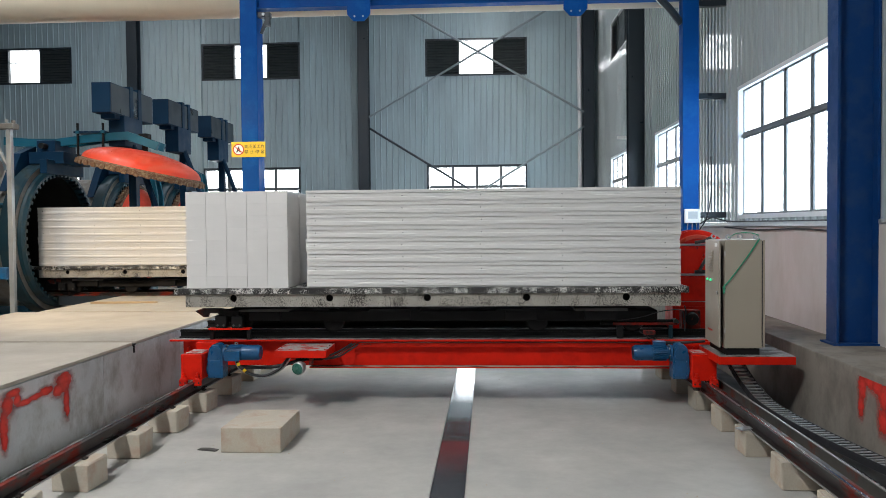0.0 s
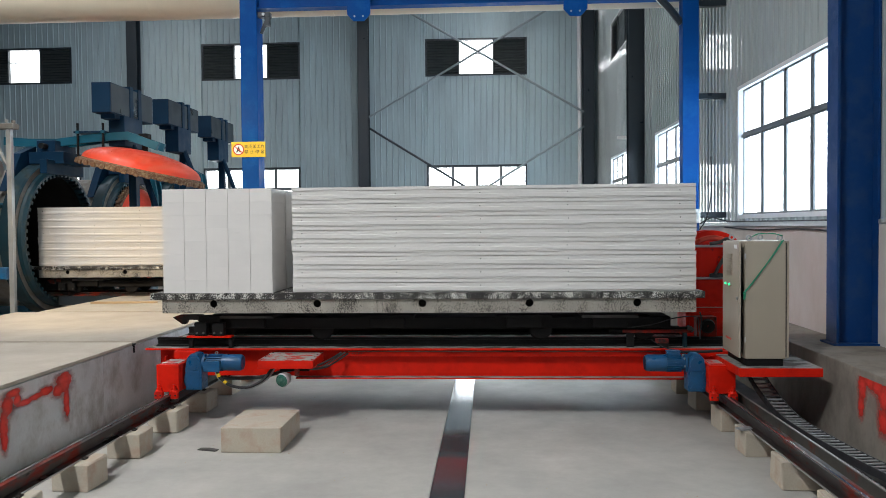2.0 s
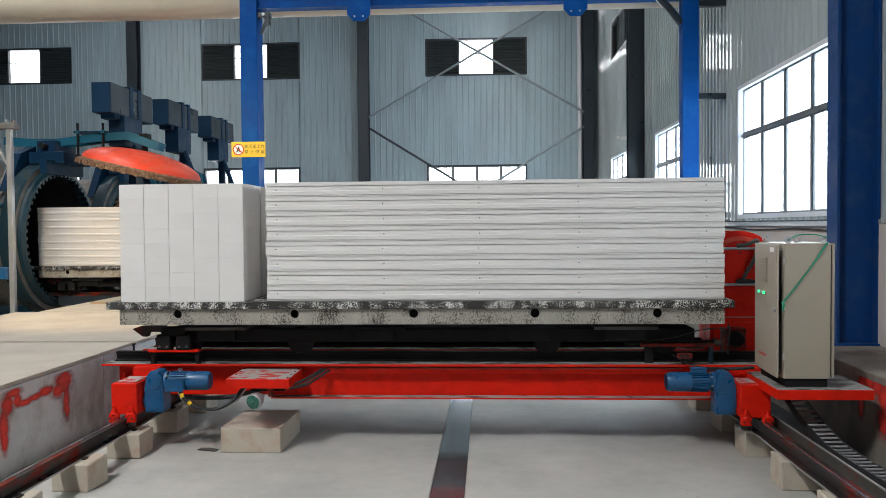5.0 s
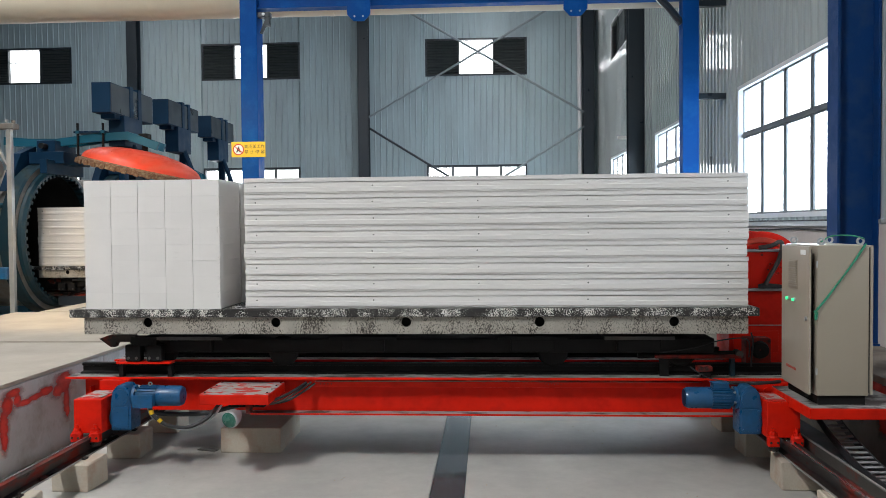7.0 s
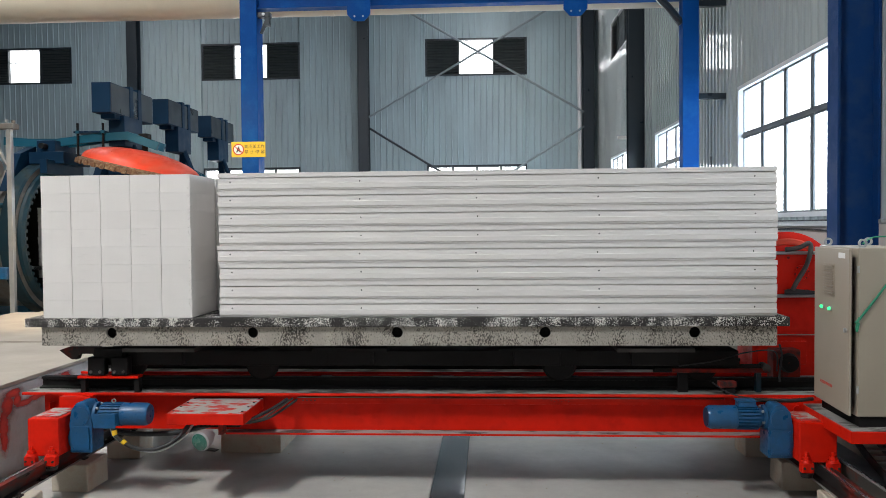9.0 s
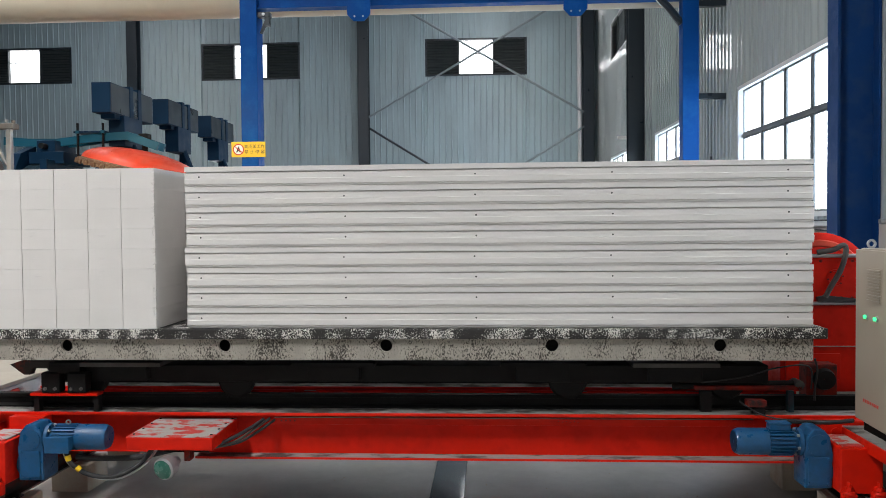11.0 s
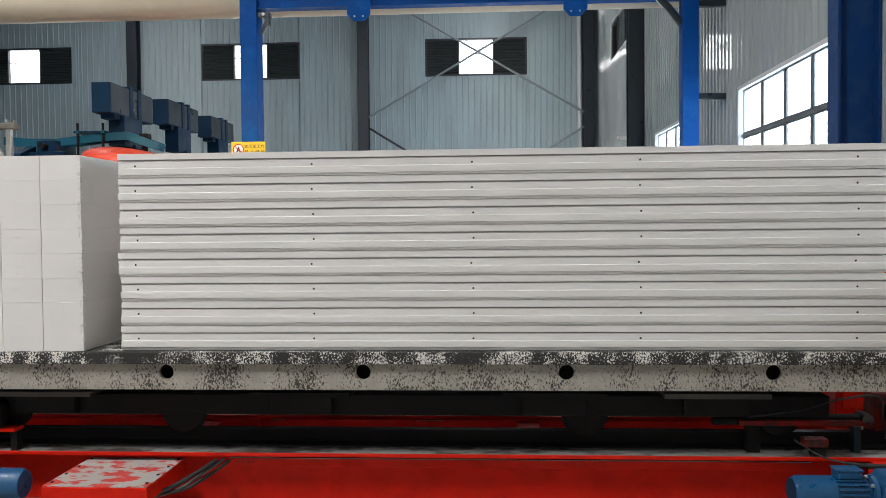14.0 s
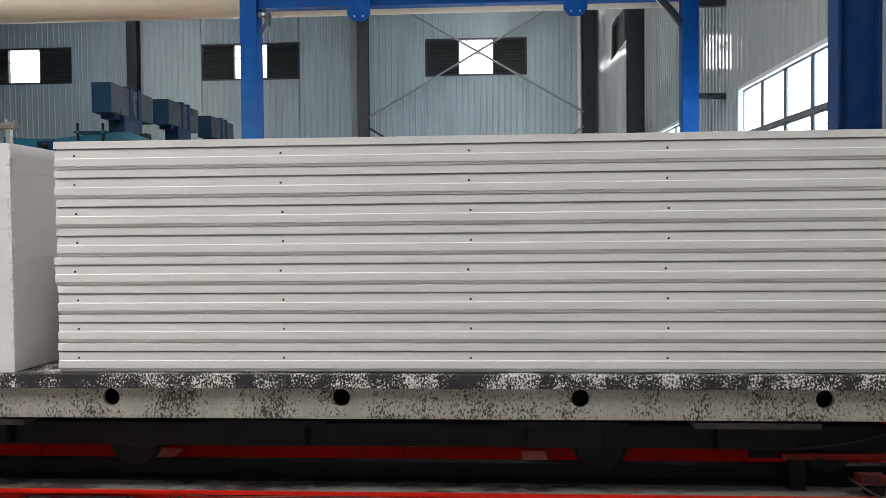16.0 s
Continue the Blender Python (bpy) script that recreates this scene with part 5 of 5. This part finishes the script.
        pts = [(-1.15, 0, 2.08), (-0.6, 0, 2.03), (0.02, 0, 2.02), (0.8, 0, 2.11), (1.55, 0, 2.15), (2.2, 0, 1.91)]
    else:
        door.matrix_basis = pose(-0.06, 0, 0)
        pts = [(-1.25, 0, 2.02), (-0.6, 0, 1.98), (0.0, 0, 2.00), (0.5, 0, 1.75), (0.62, 0, 1.0), (0.62, 0, 0.1)]
    for yy in (-0.20, 0.12):
        top, low = [], []
        for i, p in enumerate(pts):
            d = (Vector(pts[min(i + 1, len(pts) - 1)]) - Vector(pts[max(i - 1, 0)])).normalized()
            n = Vector((-d.z, 0, d.x)) * 0.085
            top.append((p[0] + n.x, p[2] + n.z))
            low.append((p[0] - n.x, p[2] - n.z))
        part("swing_arm", prism(top + low[::-1], yy, yy + 0.08), M_TEAL, ac, "teal painted swing arm")
    for x in (0.5, 1.05) if opened else (0.05,):
        part("adjusting_bolt", mcyl((x, -0.24, 1.72), (x, -0.24, 2.42), 0.025, n=10), M_BLACK, ac, smooth=True)
        part("nut", mcyl((x, -0.24, 2.2), (x, -0.24, 2.26), 0.05, n=6), M_TEAL, ac)
    if opened:
        part("arm_plate", mbox(0.42, 1.1, -0.26, 0.2, 2.215, 2.25), M_DKBLUE, ac)
        part("arm_end", mbox(1.75, 1.95, -0.1, 0.1, 2.02, 2.2, bevel=0.01), M_BLACK, ac)
        part("arm_post", mcyl((1.85, 0, 1.78), (1.85, 0, 2.05), 0.06, n=16), M_BLACK, ac, smooth=True)
    return ac


for k, yc in enumerate((16.5, 19.95, 23.4)):
    autoclave(yc, k == 0)


def counterweight(loc, k):
    """Counterweight box with straps on a raised post beside the mouth."""
    cw = thing("door_counterweight", "dark blue steel counterweight box on a braced post", "counterweight", loc, group="counterweights")
    part("box", mbox(-0.40, 0.0, 0.0, 2.05, -0.31, 0.31, bevel=0.01), M_DKBLUE, cw)
    part("side_plate", mbox(0.0005, 0.008, 0.03, 2.02, -0.29, 0.29), M_DKGREY, cw)
    for y in (0.85, 1.25):
        part("strap", mbox(-0.42, 0.028, y, y + 0.16, -0.345, 0.36, bevel=0.006), M_DKBLUE, cw)
    part("hanger", mbox(-0.32, 0.03, 0.55, 1.42, -0.95, -0.312, bevel=0.01), M_DKBLUE, cw)
    part("lever", mbox(-0.36, -0.06, 0.30, 0.60, -0.40, -0.312), M_DKBLUE, cw)
    part("strut", tube([(0.0, 1.0, -0.9), (0.25, 1.05, -1.6), (0.55, 1.1, -2.6), (0.95, 1.2, SLAB - loc[2])], 0.07, n=8), M_DKBLUE, cw)
    part("post", mbox(-0.25, -0.08, 1.3, 1.47, 0.2 - loc[2], -0.94), M_DKBLUE, cw)
    part("post_foot", mbox(-0.33, 0.0, 1.22, 1.55, 0.2 - loc[2], 0.2 - loc[2] + 0.02), M_DKBLUE, cw)
    return cw


for k, (x, y, z) in enumerate(((-7.77, 15.9, 4.98), (-7.96, 19.3, 5.18), (-8.09, 22.7, 5.24))):
    counterweight((x, y, z), k)

# load standing half out of the open autoclave
tagged(pallet((-5.52, 15.85, 1.495), 6.38, "lime-crusted steel carrier pallet half out of the autoclave"), group="carrier pallets")
tagged(trolley((-5.52, 15.85, 0.925), "wheeled trolley on the autoclave track, blackened for the shade there"), group="trolleys")
tagged(panel_stack((-7.06, 15.87, 1.4955), 4.60, "stack of cream grooved aerated concrete panels half out of the autoclave"), group="panel stacks")
for y in (16.2, 16.85):
    tk = part("autoclave_rail", prism([(y - 0.06, 0), (y + 0.06, 0), (y + 0.06, 0.012), (y + 0.012, 0.02), (y + 0.012, 0.05), (y + 0.03, 0.055), (y + 0.03, 0.074), (y - 0.03, 0.074), (y - 0.03, 0.055), (y - 0.012, 0.05), (y - 0.012, 0.02), (y - 0.06, 0.012)], -20.0, -4.45, axis="x"), M_RAIL)
    tk.location.z = SLAB + 0.0
    tagged(tk, "dark steel autoclave track rail on the slab", "rail", group="autoclave rails", kind="structure")

br = thing("rail_bridge", "dark steel beams carrying the track into the autoclave", "rail bridge", (0, 0, 0), kind="structure")
for y in (16.2, 16.85):
    part("beam", mbox(-9.1, APRON - 0.01, y - 0.07, y + 0.07, 0.66, SLAB - 0.002, bevel=0.006), M_DKGREY, br)
    part("leg", mbox(-8.5, -8.38, y - 0.06, y + 0.06, 0.2, 0.66), M_DKGREY, br)

# service pipes and frame between the vessels
for yc, z, r in ((18.2, 3.30, 0.16), (18.25, 2.85, 0.09), (21.7, 3.3, 0.16)):
    sp = part("steam_pipe", mcyl((-19.0, yc, z), (-9.9, yc, z), r, n=20), M_SHELL, smooth=True)
    tagged(sp, "grey steel steam pipe between the autoclaves", "pipe", group="steam pipes")
sh = part("header_pipe", mcyl((-22.0, 14.55, 3.42), (-9.35, 14.55, 3.42), 0.2, n=24), M_SHELL, smooth=True)
part("pipe_hanger", mcyl((-9.6, 14.55, 3.6), (-9.6, 14.55, ROOF_Z), 0.015, n=8), M_GREY_METAL, sh)
part("pipe_hanger", mcyl((-12.6, 14.55, 3.6), (-12.6, 14.55, ROOF_Z), 0.015, n=8), M_GREY_METAL, sh)
tagged(sh, "grey jacketed header pipe above the autoclave side", "pipe", group="steam pipes")
gp = thing("gauge_post", "galvanised steel post with a small valve box on top", "post", (-8.72, 13.95, 0.2))
part("post", mbox(-0.045, 0.045, -0.045, 0.045, 0.015, 3.89, bevel=0.006), M_GREY_METAL, gp)
part("foot", mbox(-0.12, 0.12, -0.12, 0.12, 0, 0.015), M_GREY_METAL, gp)
part("valve_box", mbox(-0.26, 0.13, -0.1, 0.1, 3.89, 3.99, bevel=0.01), M_SHELL, gp)
part("valve_stem", mcyl((-0.05, 0, 3.99), (-0.05, 0, 4.07), 0.03, n=12), M_GREY_METAL, gp)
part("valve_cap", mcyl((0.08, 0, 3.99), (0.08, 0, 4.05), 0.035, n=12), M_SHELL, gp)
part("pipe_arm", tube([(-0.2, 0, 3.89), (-0.2, 0, 3.55), (-0.06, 0, 3.25)], 0.03), M_GREY_METAL, gp, smooth=True)
bp = part("blue_motor_box", mbox(-0.30, -0.046, -0.12, 0.12, 1.15, 1.37, bevel=0.02), M_MOTOR, gp)

# sign and control box on the blue posts
sg = thing("warning_sign", "yellow warning sign with a red prohibition ring and black characters", "sign", (-4.55, 14.795, 3.745))
part("plate", mbox(-0.33, 0.33, -0.012, 0.0, -0.145, 0.145, bevel=0.003), M_YELLOW, sg)
part("symbol_disc", mcyl((-0.19, -0.0125, 0), (-0.19, -0.015, 0), 0.105, n=32), M_SIGNWHITE, sg)
part("symbol_ring", lathe([(0, 0.088), (-0.003, 0.088), (-0.003, 0.108), (0, 0.108), (0, 0.088)], 32, "y"), M_SIGNRED, sg).location = (-0.19, -0.0155, 0)
part("symbol_bar", mbox(-0.09, 0.09, -0.003, 0.0, -0.009, 0.009), M_SIGNRED, sg).matrix_basis = pose(-0.19, -0.0165, 0, 0, 40, 0)
part("symbol_mark", prism([(-0.03, -0.06), (0.0, -0.02), (0.03, -0.06), (0.045, -0.05), (0.02, 0.02), (0.0, 0.065), (-0.02, 0.02), (-0.045, -0.05)], -0.0022, 0.0), M_INK, sg).location = (-0.19, -0.0152, 0)


def lettering(txt, size, x, z, parent):
    cu = bpy.data.curves.new("lettering", "FONT")
    cu.body, cu.size, cu.extrude, cu.align_x, cu.align_y = txt, size, 0.001, "CENTER", "CENTER"
    cu.space_character = 1.05
    cu.materials.append(M_INK)
    ob = new("lettering", cu)
    ob.parent, ob.matrix_basis = parent, pose(x, -0.0135, z, 90, 0, 0)
    return ob


lettering("\u9ad8\u538b\u91dc\u5de5\u4f5c", 0.078, 0.12, 0.05, sg)
lettering("\u7981 \u6b62 \u505c \u7559", 0.078, 0.12, -0.05, sg)
cb = thing("control_box", "small white control box on the blue post", "control box", (3.74, 14.795, 2.40))
part("case", mbox(-0.14, 0.14, -0.09, 0.0, -0.13, 0.13, bevel=0.012), M_SIGNWHITE, cb)
part("screen", mbox(-0.085, 0.085, -0.094, -0.0905, -0.05, 0.08), M_GREY_METAL, cb, "grey display window")
for x in (-0.08, 0.0, 0.08):
    part("cable", tube([(x, -0.04, -0.13), (x * 1.1, -0.03, -0.25), (x * 1.2, -0.01, -0.6), (x * 1.2, -0.01, -1.54)], 0.008), M_GREY_METAL, cb, smooth=True)
wb = thing("wall_cables", "loose dark cables sagging along the wall ledge", "cable", (0, 0, 0))
for pts in ([(3.9, 14.85, 2.25), (4.05, 14.6, 2.36), (4.2, 14.2, 2.30), (4.3, 13.7, 2.285)], [(3.9, 14.85, 2.15), (4.0, 14.7, 2.4), (4.1, 14.8, 2.9), (4.12, 14.9, 3.5)],
            [(4.21, 14.3, 2.29), (4.21, 12.6, 2.285), (4.21, 11.0, 2.283), (4.21, 9.6, 2.284)], [(4.2, 14.3, 2.19), (4.2, 12.6, 2.15), (4.2, 11.0, 2.175), (4.2, 9.6, 2.14)]):
    part("cable", tube(pts, 0.012), M_RUBBER, wb, smooth=True)
st = part("pipe_stub", mcyl((4.30, 8.95, 2.26), (4.45, 8.95, 2.26), 0.03, n=16), M_GREY_METAL, smooth=True)
tagged(st, "galvanised pipe stub coming out of the wall", "pipe")
cl = thing("wall_lamp", "small white wall lamp on a bracket", "wall lamp", (4.30, 24.8, 4.95))
part("head", mbox(-0.3, 0.0, -0.06, 0.06, -0.05, 0.05, bevel=0.02), M_SIGNWHITE, cl)
part("arm", mcyl((-0.01, 0, 0), (0.13, 0, 0.08), 0.025, n=10), M_GREY_METAL, cl)

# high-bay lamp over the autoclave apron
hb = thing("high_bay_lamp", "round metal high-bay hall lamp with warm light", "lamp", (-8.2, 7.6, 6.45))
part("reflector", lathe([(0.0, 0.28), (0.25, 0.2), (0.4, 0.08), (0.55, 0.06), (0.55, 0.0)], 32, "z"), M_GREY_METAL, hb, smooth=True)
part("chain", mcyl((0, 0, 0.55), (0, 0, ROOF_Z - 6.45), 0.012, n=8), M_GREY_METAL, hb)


# ---- everything that moves ----
def motions():
    times = [0.0, 0.1, 0.5] + [1.0 + 0.5 * k for k in range(30)] + [15.9, 16.0]
    for ob in RIDERS:
        base = ob.matrix_basis.copy()
        walk(ob, [(t, Matrix.Translation((0, -SPEED * t, 0)) @ base) for t in times])
    for wh in WHEELS:
        base = wh.matrix_basis.copy()
        walk(wh, [(t, base @ pose(0, 0, 0, math.degrees(SPEED * t / 0.15), 0, 0)) for t in times])


motions()
